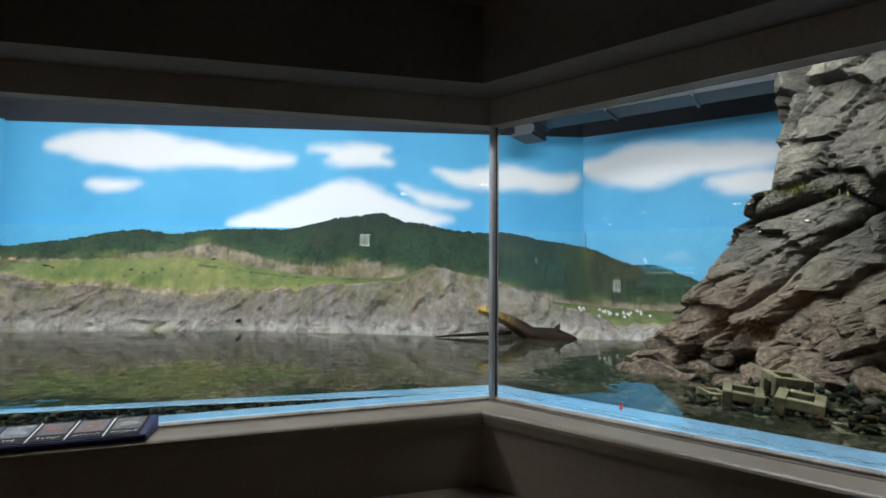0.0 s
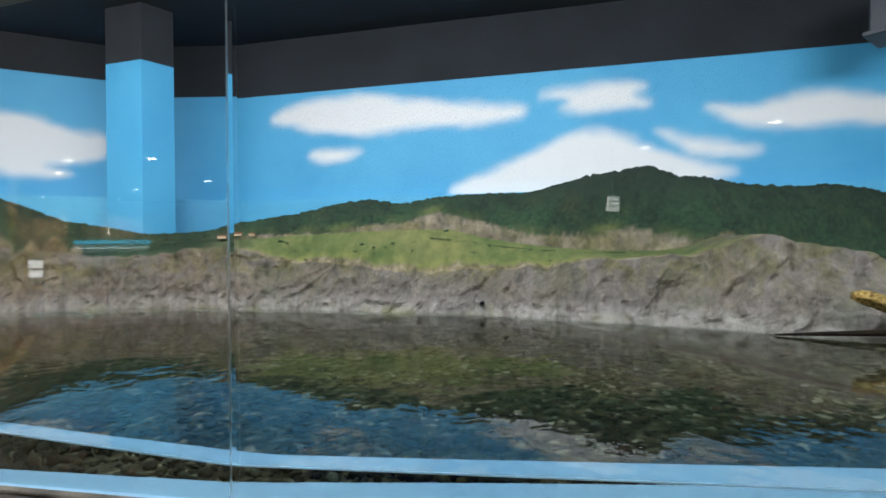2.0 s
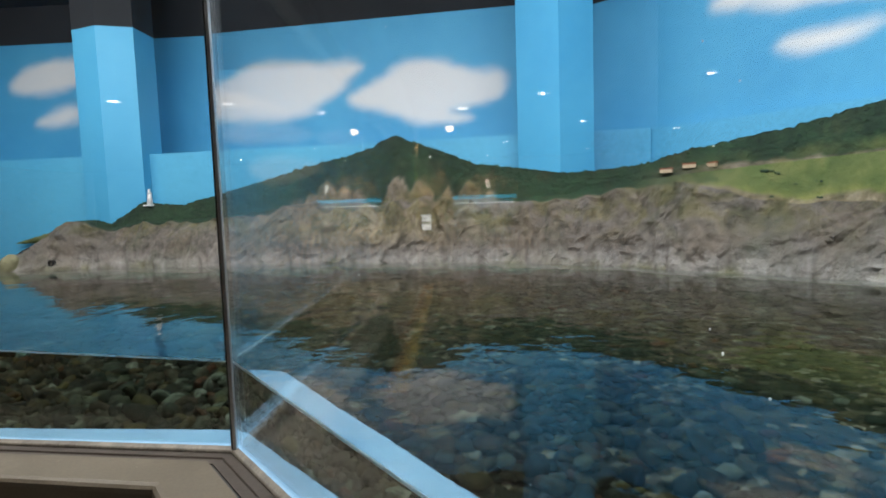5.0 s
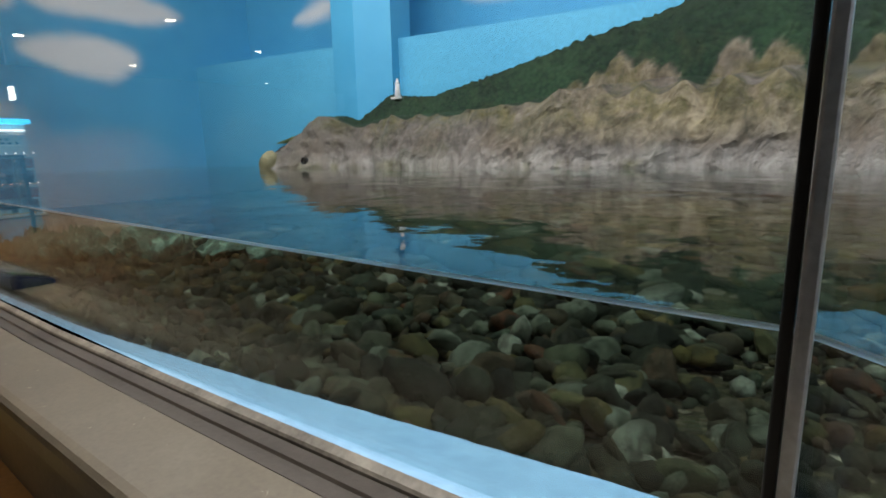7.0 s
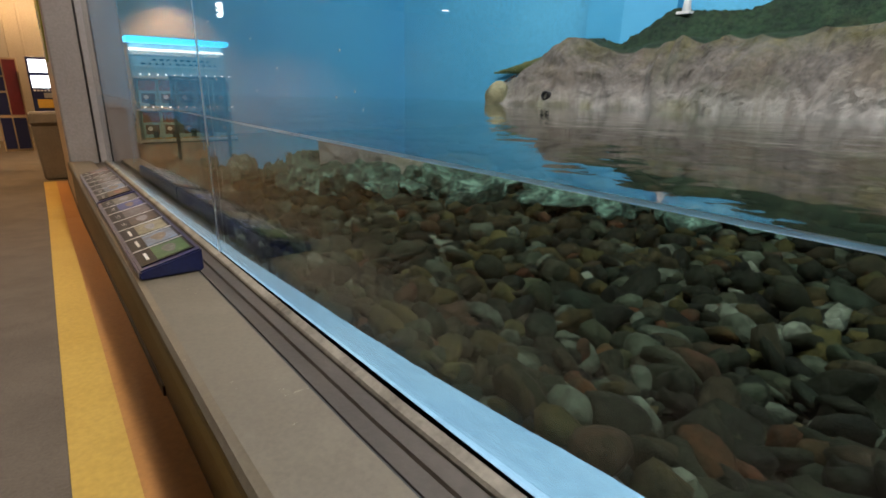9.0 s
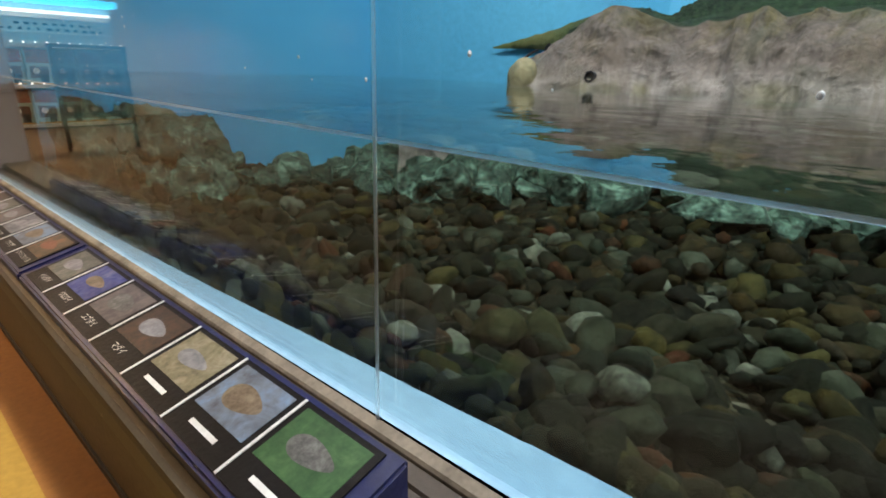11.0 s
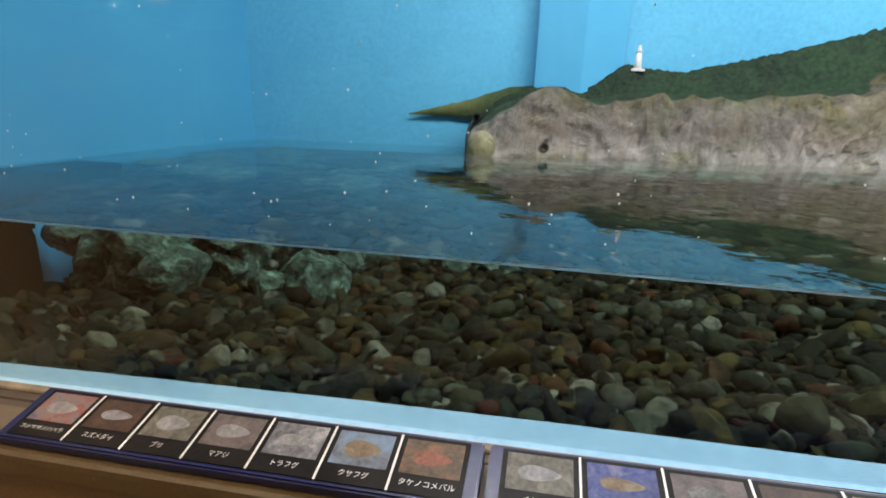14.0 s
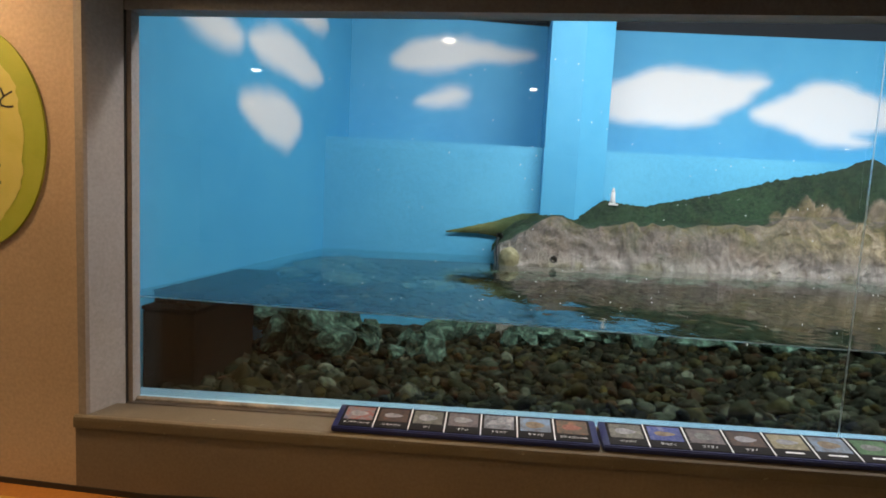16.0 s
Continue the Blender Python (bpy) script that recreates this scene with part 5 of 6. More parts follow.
def tube(name, points, radii, material, parent=None, sides=12, seed=0, rough=0.0):
    """A bent tapering limb through the points."""
    verts, faces = [], []
    n = len(points)
    for k, p in enumerate(points):
        p = Vector(p)
        d = (Vector(points[min(k + 1, n - 1)]) - Vector(points[max(k - 1, 0)])).normalized()
        u = d.cross(Vector((0, 0, 1))).normalized() if abs(d.z) < 0.95 else Vector((1, 0, 0))
        w = u.cross(d)
        for j in range(sides):
            a = 2 * math.pi * j / sides
            r = radii[k] * (1 + rough * noise.noise((a * 2.2, k * 0.25, seed)) + rough * 0.6 * math.sin(a * 5 + seed))
            verts.append(p + (u * math.cos(a) + w * math.sin(a)) * r)
    for k in range(n - 1):
        for j in range(sides):
            faces.append((k * sides + j, k * sides + (j + 1) % sides, (k + 1) * sides + (j + 1) % sides, (k + 1) * sides + j))
    faces += [tuple(range(sides - 1, -1, -1)), tuple(range((n - 1) * sides, n * sides))]
    return link(name, verts, faces, material, parent, True)


def bend(a, b, c, n):
    """Points on a curve from a over b to c."""
    out = []
    for k in range(n):
        f = k / (n - 1)
        out.append(tuple((1 - f) ** 2 * p + 2 * f * (1 - f) * q + f * f * r for p, q, r in zip(a, b, c)))
    return out


driftwood = tagged(new("driftwood"), "bleached driftwood log with dark roots in the water", "driftwood")
tube("log", bend((6.33, -1.13, 1.31), (6.56, -1.26, 1.27), (6.88, -1.48, 1.0), 14), [0.026, 0.042, 0.048, 0.05, 0.052, 0.054, 0.057, 0.06, 0.064, 0.068, 0.072, 0.076, 0.078, 0.076], WOOD, driftwood, 18, 2, 0.25)
tagged(tube("branch", bend((6.70, -1.30, 1.05), (6.35, -1.05, 1.03), (6.02, -0.78, 1.0), 9), [0.02, 0.024, 0.024, 0.022, 0.02, 0.017, 0.014, 0.01, 0.006], DARK_WOOD, driftwood, 8, 3, 0.1), "thin dark branch")
tagged(tube("root", bend((6.80, -1.42, 1.02), (7.02, -1.62, 1.04), (7.20, -1.80, 0.98), 10), [0.066, 0.076, 0.074, 0.072, 0.07, 0.066, 0.058, 0.048, 0.034, 0.018], DARK_WOOD, driftwood, 14, 5, 0.4), "dark gnarled root")
tagged(tube("root", bend((7.02, -1.62, 1.03), (7.06, -1.66, 1.10), (7.07, -1.67, 1.16), 6), [0.055, 0.045, 0.036, 0.027, 0.018, 0.01], DARK_WOOD, driftwood, 8, 6, 0.3), "dark gnarled root stub")


def figurine():
    """Small standing figure as one plain mesh."""
    bm = bmesh.new()
    bmesh.ops.create_cone(bm, cap_ends=True, segments=14, radius1=0.035, radius2=0.02, depth=0.07, matrix=pose(0, 0, 0.035))
    bmesh.ops.create_icosphere(bm, subdivisions=2, radius=0.022, matrix=pose(0, 0, 0.085))
    bmesh.ops.create_cone(bm, cap_ends=True, segments=14, radius1=0.02, radius2=0.003, depth=0.03, matrix=pose(0, 0, 0.112))
    ob = part("figurine", bm, RED, None, "", True)
    ob.scale = (0.36, 0.36, 0.36)
    ob.location = (*along(4, 0.72, -0.2), foot_z(5.0) + 0.002)
    return tagged(ob, "tiny red standing figurine on the pale ledge", "figurine")


figurine()

# ---- details on the coast ----


def lighthouse():
    l = tagged(new("model_lighthouse"), "tiny white model lighthouse on the headland", "model lighthouse")
    l.location = (-3.87, 3.75, 1.70)
    bm = bmesh.new()
    bmesh.ops.create_cone(bm, cap_ends=True, segments=20, radius1=0.035, radius2=0.022, depth=0.15, matrix=pose(0, 0, 0.085))
    part("tower", bm, WHITE, l, "", True)
    part("base", box_bm(-0.055, -0.055, 0, 0.055, 0.055, 0.022, 0.004), WHITE, l)
    bm = bmesh.new()
    bmesh.ops.create_cone(bm, cap_ends=True, segments=20, radius1=0.03, radius2=0.03, depth=0.008, matrix=pose(0, 0, 0.163))
    part("gallery", bm, WHITE, l)
    bm = bmesh.new()
    bmesh.ops.create_cone(bm, cap_ends=True, segments=16, radius1=0.018, radius2=0.014, depth=0.03, matrix=pose(0, 0, 0.182))
    bmesh.ops.create_icosphere(bm, subdivisions=2, radius=0.016, matrix=pose(0, 0, 0.2))
    part("lantern", bm, WHITE, l, "", True)


lighthouse()


def model_house(m, w, d, h, wall, roof, label, group):
    b = tagged(new("model_house"), label, "model house", group)
    b.matrix_world = m
    part("wall", box_bm(-w, -d, 0, w, d, h), wall, b)
    verts = [(-w * 1.08, -d * 1.12, h), (w * 1.08, -d * 1.12, h), (w * 1.08, d * 1.12, h), (-w * 1.08, d * 1.12, h), (-w * 1.08, 0, h * 1.5), (w * 1.08, 0, h * 1.5)]
    link("roof", verts, [(0, 1, 5, 4), (2, 3, 4, 5), (0, 4, 3), (1, 2, 5), (3, 2, 1, 0)], roof, b)


rh = random.Random(3)
for x, y, n in ((7.95, -0.80, 9), (7.78, -1.30, 8), (7.75, -1.75, 12), (7.85, -2.15, 9)):
    for _ in range(n):
        model_house(pose(x + rh.uniform(-0.12, 0.14), y + rh.uniform(-0.2, 0.2), 1.20 + rh.uniform(0, 0.07), 0, 0, rh.uniform(20, 60)), rh.uniform(0.012, 0.022), 0.012, rh.uniform(0.016, 0.026), HOUSE_WALL, HOUSE_ROOF, "tiny white model house in the village", "village houses")
for x, y in ((2.05, 3.27), (2.22, 3.2), (2.38, 3.14), (2.5, 3.16), (2.66, 3.05), (2.3, 3.3)):
    model_house(pose(x, y, 1.79 + rh.uniform(0, 0.04), 0, 0, -30 + rh.uniform(-20, 20)), 0.05, 0.025, 0.03, TAN, ROOF_RED, "tiny tan model farmhouse with brown roof", "farmhouses")


def drain_pipe(loc, toward, r, deep):
    """A short open pipe stub in the rock."""
    d = Vector(toward).normalized()
    m = Matrix.Translation(loc) @ d.to_track_quat("Z", "Y").to_matrix().to_4x4()
    p = tagged(new("pipe_stub"), "short dark open pipe end in the cliff", "pipe", "pipe stubs")
    p.matrix_world = m
    bm = bmesh.new()
    n = 20
    rings = [[bm.verts.new((q * math.cos(2 * math.pi * k / n), q * math.sin(2 * math.pi * k / n), z)) for k in range(n)] for q, z in ((r, -deep), (r, 0), (r * 0.8, 0), (r * 0.8, -deep * 0.9))]
    for a, b in zip(rings, rings[1:]):
        for k in range(n):
            bm.faces.new((a[k], a[(k + 1) % n], b[(k + 1) % n], b[k]))
    bm.faces.new(rings[-1])
    bm.faces.new(rings[0][::-1])
    part("pipe", bm, RUBBER, p)


drain_pipe((-5.22, 3.45, 1.27), (-0.3, -1, 0.3), 0.04, 0.12)
drain_pipe((-4.60, 3.00, 1.07), (0, -1, 0.1), 0.036, 0.2)
drain_pipe((4.52, 1.16, 1.10), (-0.45, -0.9, 0), 0.025, 0.12)
drain_pipe((1.70, 3.20, 1.20), (-0.1, -1, 0), 0.026, 0.1)
tip_rock = tagged(placed("rock", rock_mesh("pale_rock", 91, 5, 3, 0.10, (0.7, 0.95)), rock_paint("pale_yellow_rock", [(0.34, (0.10, 0.095, 0.05)), (0.5, (0.24, 0.225, 0.12)), (0.66, (0.38, 0.35, 0.21))], 7.0, 0.5, 0.01), None,
                         (-5.10, 2.93, 1.04), (0.11, 0.13, 0.15), (0.1, 0.2, 0.5)), "pale yellow rounded rock at the end of the point", "rock")
cable = tagged(tube("cable", bend((-5.22, 3.30, 1.25), (-5.27, 3.02, 1.16), (-5.19, 2.92, 0.90), 14), [0.011] * 14, RUBBER, None, 8), "thin black cable hanging into the water", "cable")
toy = tagged(part("toy_boat", box_bm(-0.035, -0.012, 0, 0.035, 0.012, 0.025, 0.008), RED), "tiny red toy on the rock shelf", "toy")
toy.location = (-1.62, 3.74, 1.41)

# meadow shrubs and a hedge row


def on_meadow(s_, z):
    """Point of the meadow at a place along the north-east side and a height."""
    row = [float(np.interp(s_, [c[0] for c in COAST_NE], [c[i] for c in COAST_NE])) for i in range(6)]
    f = min(1.0, max(0.05, (z - row[3]) / max(0.02, row[4] - row[3])))
    a = row[1] - 0.7 * min(0.45, 0.5 * (row[1] - row[2]))
    off = a + (row[1] + (row[2] - row[1]) * 0.72 - a) * f
    return NE_FOOT[0] + NE[0] * s_ + NE[1] * off, NE_FOOT[1] + NE[1] * s_ - NE[0] * off, row[3] + (row[4] - row[3]) * f


def clump(bm, size, at=(0, 0, 0)):
    for _ in range(7):
        bmesh.ops.create_icosphere(bm, subdivisions=1, radius=size * rh.uniform(0.5, 1.0), matrix=pose(at[0] + rh.gauss(0, size * 1.2), at[1] + rh.gauss(0, size * 0.8), at[2] + rh.uniform(0.0, size)))


SHRUBS = [(0.97, 1.75, 0.016), (1.98, 1.71, 0.012), (1.92, 1.63, 0.011), (2.13, 1.67, 0.011), (2.36, 1.71, 0.013), (2.96, 1.85, 0.015), (3.44, 1.68, 0.011), (3.88, 1.63, 0.012), (1.05, 1.73, 0.013), (2.0, 1.70, 0.010)]
SHRUBS += [(rh.uniform(0.8, 5.0), rh.uniform(1.52, 1.76), 0.008) for _ in range(12)]
for s_, z_, size in SHRUBS:
    bm = bmesh.new()
    clump(bm, size)
    ob = part("model_shrub", bm, SHRUB)
    ob.location = on_meadow(s_, z_)
    tagged(ob, "tiny dark green model shrub on the meadow", "shrub", "meadow shrubs")
bm = bmesh.new()
for k in range(150):
    s_ = 2.80 + 2.0 * k / 149
    z_ = float(np.interp(s_, [2.8, 3.13, 3.57, 3.96, 4.39, 4.8], [1.77, 1.735, 1.67, 1.63, 1.605, 1.60])) + 0.004 * noise.noise((s_ * 7, 1, 1))
    if noise.noise((s_ * 6, 3, 3)) > -0.12:
        clump(bm, 0.004 if k % 7 else 0.007, on_meadow(s_, z_))
tagged(part("hedge_row", bm, SHRUB), "thin broken row of dark hedge across the meadow", "hedge")


def duct():
    d = tagged(new("air_duct"), "grey rectangular sheet-metal air duct under the ceiling", "air duct")
    d.matrix_world = Matrix.Translation((7.85, -0.75, 3.86)) @ pose(0, 0, 0, 0, 0, -74)
    part("duct_run", box_bm(0.0, -0.22, -0.17, 4.0, 0.22, 0.17, 0.008), DUCT, d)
    for x in (0.0, 0.95, 1.9, 2.85):
        part("flange", box_bm(x - 0.015, -0.25, -0.2, x + 0.015, 0.25, 0.2, 0.004), DUCT, d)
    part("outlet", box_bm(-0.30, -0.2, -0.3, 0.0, 0.2, 0.12, 0.02), DUCT, d)
    part("outlet_rim", box_bm(-0.33, -0.24, -0.33, -0.02, 0.24, -0.29, 0.004), DUCT, d)


duct()
intake = tagged(new("filter_box"), "plain black filter box standing against the tank wall", "filter box")
part("body", box_bm(-7.44, 0.36, 0.22, -7.08, 1.46, 0.86, 0.02), SUNK_BLACK, intake)
part("rim", box_bm(-7.45, 0.345, 0.861, -7.065, 1.475, 0.885, 0.008), SUNK_BLACK, intake)
# lumps added to give the box a ragged dark outline on top
bm = bmesh.new()
for k in range(14):
    x, y, r = rh.uniform(-7.40, -7.12), rh.uniform(0.42, 1.40), rh.uniform(0.03, 0.07)
    bmesh.ops.create_icosphere(bm, subdivisions=2, radius=1.0, matrix=pose(x, y, 0.89, rh.uniform(-20, 20), rh.uniform(-20, 20), rh.uniform(0, 180)) @ Matrix.Diagonal((r, r * 0.8, r * 0.5, 1)))
for v in bm.verts:
    v.co.z += 0.02 * noise.noise(v.co * 14)
part("top_lumps", bm, SUNK_BLACK, intake, "dark lumps that make the top uneven")

# ---- label boards on the sill ----


def text_mesh(body, size):
    c = bpy.data.curves.new("caption", "FONT")
    c.body, c.size, c.align_x, c.align_y = body, size, "CENTER", "CENTER"
    c.resolution_u = 2
    ob = bpy.data.objects.new("caption", c)
    scene.collection.objects.link(ob)
    bpy.context.view_layer.update()
    me = bpy.data.meshes.new_from_object(ob.evaluated_get(bpy.context.evaluated_depsgraph_get()))
    bpy.data.objects.remove(ob)
    me.name = "caption"
    return me


def label_board(m, width, names, photos, endcap=0.03):
    """A sloping navy board with a row of photo cards; x along, y towards the glass."""
    b = tagged(new("label_board"), "navy sloping label board with a row of photo cards", "label board", "label boards")
    b.matrix_world = m
    depth, low, high = 0.185, 0.028, 0.075
    w = width / 2
    verts = [(-w, 0, 0), (w, 0, 0), (w, depth, 0), (-w, depth, 0), (-w, 0, low), (w, 0, low), (w, depth, high), (-w, depth, high)]
    ob = link("body", verts, [(3, 2, 1, 0), (4, 5, 6, 7), (0, 1, 5, 4), (1, 2, 6, 5), (2, 3, 7, 6), (3, 0, 4, 7)], NAVY, b)
    bm = bmesh.new()
    bm.from_mesh(ob.data)
    bmesh.ops.bevel(bm, geom=bm.edges[:], offset=0.005, segments=2, affect="EDGES")
    bm.to_mesh(ob.data)
    bm.free()
    tilt = math.atan2(high - low, depth)
    n = len(names)
    pitch = (width - 2 * endcap) / n
    face = Matrix.Translation((0, depth / 2, (low + high) / 2 + 0.0005)) @ Matrix.Rotation(tilt, 4, "X")
    for k, (word, photo) in enumerate(zip(names, photos)):
        x = -w + endcap + pitch * (k + 0.5)
        card = part("card", box_bm(x - pitch / 2 + 0.003, -0.082, 0, x + pitch / 2 - 0.003, 0.082, 0.003, 0, 1, face), CARD_BLACK, b)
        part("photo", box_bm(x - pitch / 2 + 0.016, -0.03, 0.0031, x + pitch / 2 - 0.016, 0.072, 0.004, 0, 1, face), photo, card)
        bm = bmesh.new()
        n_, rx, ry = 20, pitch * 0.27, 0.017 + 0.008 * ((k * 5 + n) % 3) / 2
        ring = [bm.verts.new((x + rx * math.cos(2 * math.pi * j / n_), 0.02 + ry * math.sin(2 * math.pi * j / n_) * (1 - 0.35 * math.cos(2 * math.pi * j / n_)), 0.0043)) for j in range(n_)]
        bm.faces.new(ring)
        bm.transform(face)
        part("printed_shape", bm, SHAPES[(k * 3 + n + len(word)) % len(SHAPES)], card)
        if word:
            me = text_mesh(word, min(0.020, 0.86 * (pitch - 0.02) / len(word)))
            me.transform(face @ Matrix.Translation((x, -0.054, 0.0036)))
            me.materials.append(CARD_WHITE)
            new("caption", me).parent = card
        else:
            part("caption", box_bm(x - 0.042, -0.058, 0.0031, x + 0.042, -0.049, 0.0038, 0, 1, face), CARD_WHITE, card)
        if k:
            part("divider", box_bm(x - pitch / 2 - 0.0028, -0.082, 0, x - pitch / 2 + 0.0028, 0.082, 0.0045, 0, 1, face), CARD_WHITE, b)


def sill_pose(i, s, off):
    x, y = along(i, s, off)
    (x0, y0), (x1, y1) = GLASS_LINE[i], GLASS_LINE[i + 1]
    rise = (GLASS_FOOT[i + 1] - GLASS_FOOT[i]) / length(i)
    return Matrix.Translation((x, y, GLASS_FOOT[i] + rise * s + 0.002)) @ pose(0, 0, 0, 0, 0, math.degrees(math.atan2(y1 - y0, x1 - x0))) @ Matrix.Rotation(-math.atan(rise), 4, "Y")


label_board(sill_pose(0, 2.115, 0.28), 1.35, ["ホシササノハベラ", "スズメダイ", "ブリ", "マアジ", "トラフグ", "クサフグ", "タケノコメバル"], [PHOTOS[k] for k in (0, 1, 2, 3, 4, 5, 6)])
label_board(sill_pose(0, 3.50, 0.28), 1.39, ["イシダイ", "クロダイ", "コブダイ", "マダイ", "", "", ""], [PHOTOS[k] for k in (2, 7, 3, 1, 8, 5, 9)])
label_board(sill_pose(3, 0.55, 0.28), 0.70, ["スズキ", "キュウセン", "ホシササノハベラ", "ウマヅラハギ"], [PHOTOS[k] for k in (4, 3, 0, 2)])

# ---- sign on the hall wall ----


def oval_sign():
    s = tagged(new("oval_sign"), "yellow-green oval wall sign with black lettering", "sign")
    s.location = (-8.01, -0.2825, 1.85)
    bm = bmesh.new()
    n = 64
    front = [bm.verts.new((0.43 * math.cos(2 * math.pi * k / n), -0.012, 0.585 * math.sin(2 * math.pi * k / n))) for k in range(n)]
    back = [bm.verts.new((v.co.x, 0, v.co.z)) for v in front]
    bm.faces.new(front)
    for k in range(n):
        bm.faces.new((front[(k + 1) % n], front[k], back[k], back[(k + 1) % n]))
    part("plate", bm, OVAL_GREEN, s)
    bm = bmesh.new()
    bm.faces.new([bm.verts.new(((0.36 + 0.05 * noise.noise((3 * math.cos(a), 3 * math.sin(a), 1)) + 0.02 * noise.noise((11 * math.cos(a), 11 * math.sin(a), 2))) * math.cos(a) - 0.05, -0.014, 0.52 * math.sin(a)))
                  for a in [2 * math.pi * k / 90 for k in range(90)]])
    part("map_print", bm, OVAL_YELLOW, s, "ragged pale yellow map print")
    me = text_mesh("と海と", 0.13)
    me.transform(pose(0.08, -0.0155, 0.205, 90))
    me.materials.append(RUBBER)
    new("lettering", me).parent = s
    for k in range(5):
        part("small_print", box_bm(-0.18, -0.0165, -0.10 - 0.045 * k, 0.15 + 0.02 * (k % 2), -0.0145, -0.085 - 0.045 * k), DARK_GREEN, s)


oval_sign()

# ---- the hall behind: bin, cabinets, capsule machines ----


def litter_bin(x, y):
    b = tagged(new("litter_bin"), "tall grey-brown plastic litter bin on the carpet", "bin")
    b.location = (x, y, floor_z(x))
    for name, z0, z1, a0, a1 in (("body", 0.0, 0.66, 0.125, 0.165), ("lid", 0.662, 0.80, 0.178, 0.165)):
        bm = bmesh.new()
        bmesh.ops.create_cube(bm, size=1)
        for v in bm.verts:
            up = v.co.z > 0
            a = a1 if up else a0
            v.co = Vector((math.copysign(a, v.co.x), math.copysign(a, v.co.y), z1 if up else z0))
        bmesh.ops.bevel(bm, geom=bm.edges[:], offset=0.02, segments=3, affect="EDGES")
        part(name, bm, BIN, b)


litter_bin(-9.48, -0.375)


def cabinet(x, y, w, d, h, label):
    c = tagged(new("display_cabinet"), label, "cabinet")
    c.location = (x, y, floor_z(x))
    part("carcass", box_bm(-d, -w, 0, 0, w, h, 0.01), TAN, c)
    for z0, z1 in ((0.04, 0.55), (0.60, 0.95), (0.98, 1.2), (1.22, h - 0.03)):
        part("door", box_bm(0.001, -w + 0.02, z0, 0.012, -0.02, z1, 0.003), NAVY, c)
    part("side_panel", box_bm(0.001, 0.0, 0.60, 0.014, w - 0.02, h - 0.03, 0.003), MAROON, c)
    part("door", box_bm(0.001, 0.0, 0.04, 0.012, w - 0.02, 0.55, 0.003), NAVY, c)


cabinet(-12.9, -0.78, 0.19, 0.35, 1.5, "narrow navy and maroon cabinet with tan frame")


def screen_kiosk(x, y):
    k = tagged(new("screen_kiosk"), "navy information kiosk with lit white screens", "kiosk")
    k.location = (x, y, floor_z(x))
    part("body", box_bm(-0.3, -0.17, 0, 0.0, 0.17, 1.52, 0.012), NAVY, k)
    part("screen", box_bm(0.001, -0.14, 1.28, 0.01, 0.14, 1.48), SCREEN, k, "lit white screen")
    part("screen", box_bm(0.001, -0.14, 1.04, 0.01, 0.14, 1.23), SCREEN, k, "lit white screen")
    for j in range(6):
        part("button", box_bm(0.001, -0.135 + 0.047 * j, 0.985, 0.012, -0.105 + 0.047 * j, 1.01, 0.002), CARD_WHITE, k)
    part("coin_panel", box_bm(0.001, -0.01, 0.88, 0.012, 0.10, 0.96, 0.003), STEEL, k, "small steel coin panel")
    part("notice", box_bm(0.001, -0.11, 0.72, 0.008, 0.13, 0.86), YELLOW, k)
    part("side_board", box_bm(-0.3, 0.172, 0.4, 0.02, 0.22, 1.75), ORANGE, k)


screen_kiosk(-12.6, -0.30)


def capsule_machine(parent_m):
    c = tagged(new("capsule_machine"), "pale teal capsule toy machine with brown front and round knob", "capsule machine", "capsule machines")
    c.matrix_world = parent_m
    part("case", box_bm(-0.4, -0.165, 0, 0.0, 0.165, 0.56, 0.012), MACHINE_CASE, c)
    part("display", box_bm(0.001, -0.145, 0.33, 0.008, 0.145, 0.53, 0.003), MACHINE_CARD, c, "printed capsule display card")
    k = part("coin_plate", box_bm(0.001, -0.12, 0.1, 0.012, 0.12, 0.28, 0.004), MACHINE_TEAL, c)
    bm = bmesh.new()
    bmesh.ops.create_cone(bm, cap_ends=True, segments=18, radius1=0.045, radius2=0.038, depth=0.03, matrix=pose(0.028, 0.04, 0.21, 0, 90))
    part("knob", bm, WHITE, k)
    part("chute", box_bm(0.0125, -0.1, 0.03, 0.02, 0.0, 0.16, 0.004), RUBBER, k)
    part("tray_lip", box_bm(0.001, -0.15, 0.01, 0.035, 0.15, 0.03, 0.004), YELLOW, c, "yellow tray lip")
    return c


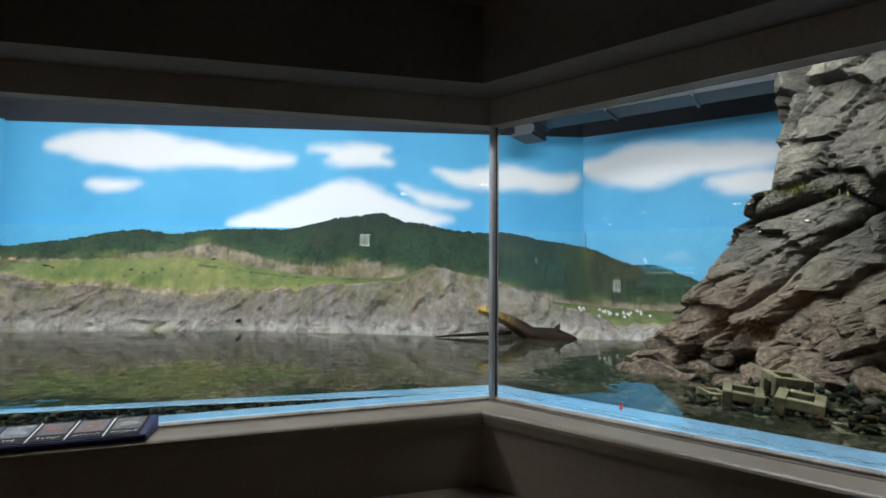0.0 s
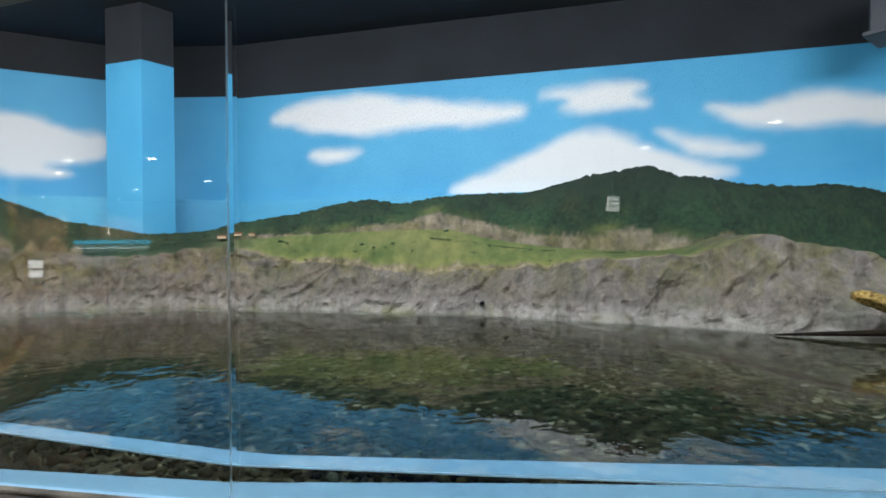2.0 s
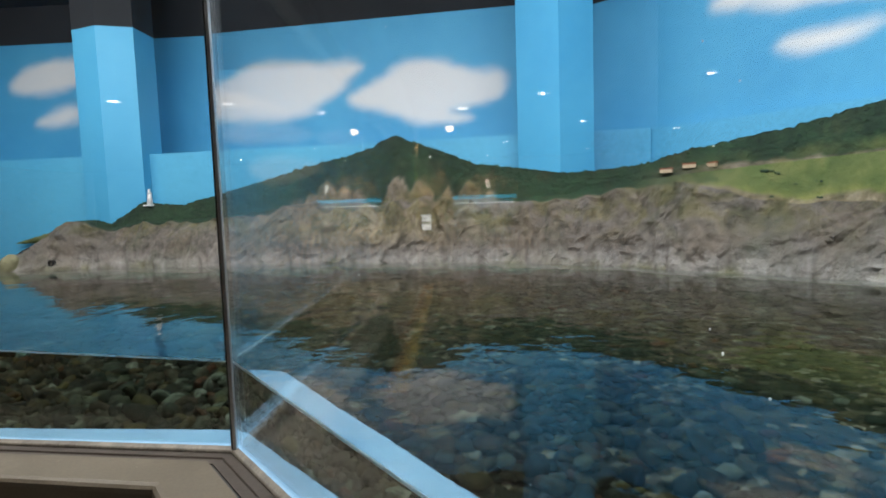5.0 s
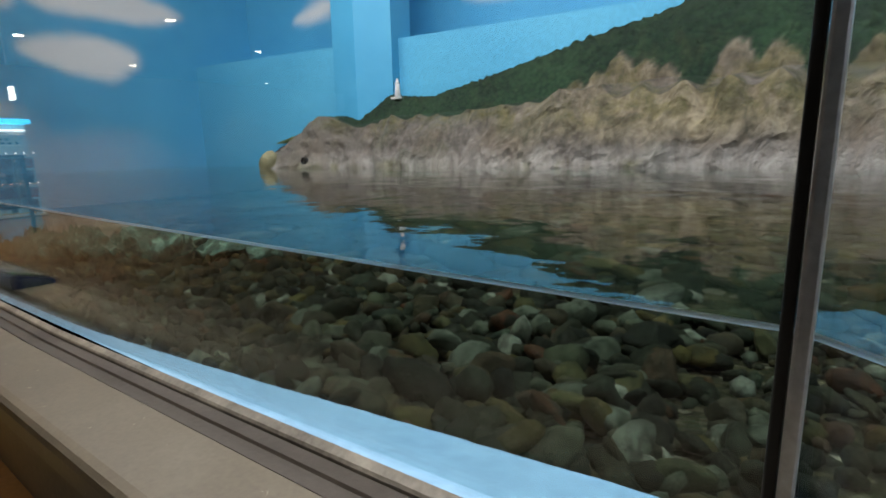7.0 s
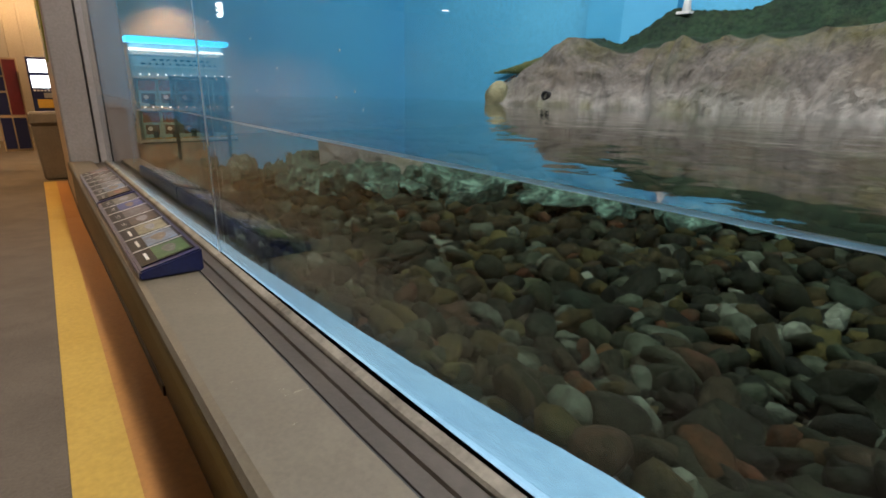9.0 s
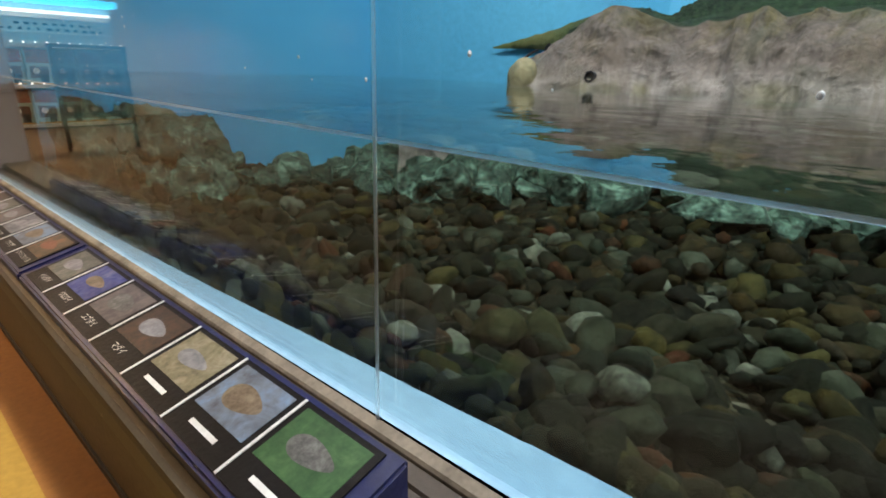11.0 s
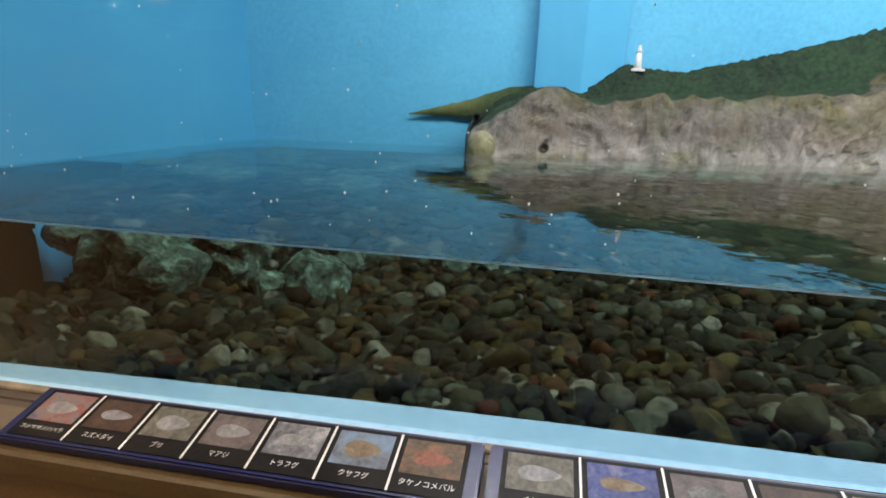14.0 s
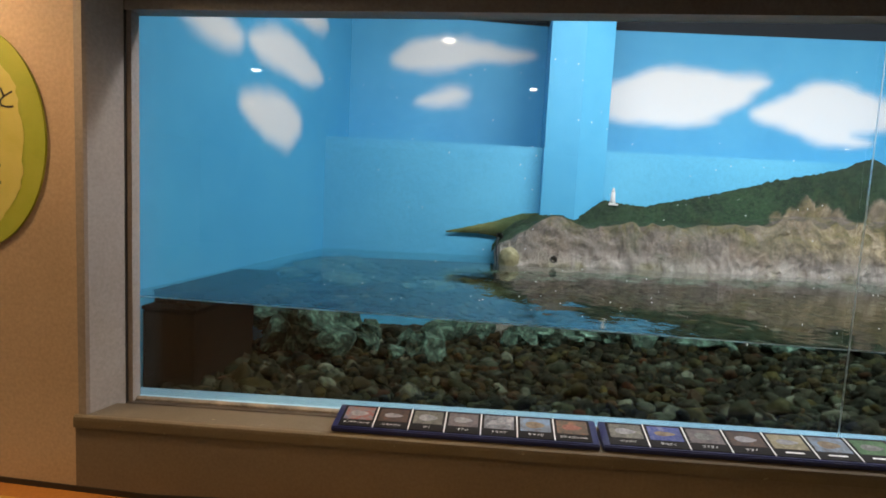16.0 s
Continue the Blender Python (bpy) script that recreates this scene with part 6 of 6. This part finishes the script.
first = capsule_machine(Matrix.Translation((-13.3, -1.32, 0.02)))
for col in range(5):
    for lvl in range(2):
        if col or lvl:
            copy_thing(first, Matrix.Translation((-13.3, -1.32 - 0.345 * col, 0.02 + 0.60 * lvl)))
rack = tagged(new("machine_rack"), "white shelf rack with lit cyan header over capsule machines", "rack")
for z in (-0.03, 0.575, 1.175):
    part("shelf", box_bm(-13.75, -2.92, z, -13.24, -1.10, z + 0.045, 0.004), MACHINE, rack)
part("end_panel", box_bm(-13.75, -1.095, -0.06, -13.26, -1.075, 1.80), MACHINE, rack)
part("base", box_bm(-13.75, -2.92, -0.06, -13.28, -1.10, -0.032), MACHINE_TEAL, rack)
part("back_board", box_bm(-13.76, -2.92, 1.22, -13.72, -1.10, 1.98), MACHINE, rack, "pale board with printed notices")
part("light_header", box_bm(-13.72, -2.92, 1.84, -13.3, -1.08, 1.935, 0.01), CYAN_GLOW, rack, "glowing cyan light box header")
part("shelf_light", box_bm(-13.7, -2.88, 1.70, -13.62, -1.14, 1.74), SHELF_GLOW, rack, "glowing white tube light")
for z in (1.25, 0.645):
    for k in range(12):
        bm = bmesh.new()
        bmesh.ops.create_icosphere(bm, subdivisions=1, radius=0.018, matrix=pose(-13.235, -2.86 + 0.148 * k, z))
        part("lamp_bead", bm, SHELF_GLOW, rack, "small glowing lamp bead")
for z, n in ((1.54, 9), (1.46, 12)):
    for k in range(n):
        w = 0.03 + 0.05 * rh.random()
        y = -1.30 - 0.125 * k - (0.04 if n == 12 else 0.25)
        part("printed_bar", box_bm(-13.719, y - w, z - 0.018, -13.714, y, z + 0.018), CARD_BLACK, rack)
for z in (1.40, 1.62):
    part("price_rail", box_bm(-13.719, -2.90, z, -13.70, -1.12, z + 0.025, 0.003), CARD_WHITE, rack)


def barrier(x, y0, y1):
    b = tagged(new("barrier_frame"), "dark brown wooden barrier stand on two posts", "barrier")
    for y in (y0, y1):
        part("post", box_bm(x - 0.025, y - 0.025, floor_z(x), x + 0.025, y + 0.025, 1.17, 0.006), BARRIER, b)
    part("top_rail", box_bm(x - 0.03, y0 - 0.03, 1.17, x + 0.03, y1 + 0.03, 1.21, 0.006), BARRIER, b)
    part("panel", box_bm(x - 0.008, y0, 0.35, x + 0.008, y1, 1.16), BARRIER_GLASS, b)


barrier(-10.6, -2.02, -1.25)
for y in (-1.2, -0.45, 0.6, 1.4):
    structure(part("wall_conduit", box_bm(-15.0, y - 0.02, 0.03, -14.96, y + 0.02, 3.2, 0.008), HALL_WALL))
structure(part("wall_column", box_bm(-15.0, -0.95, 0.03, -14.7, -0.7, 3.2, 0.02), HALL_WALL))
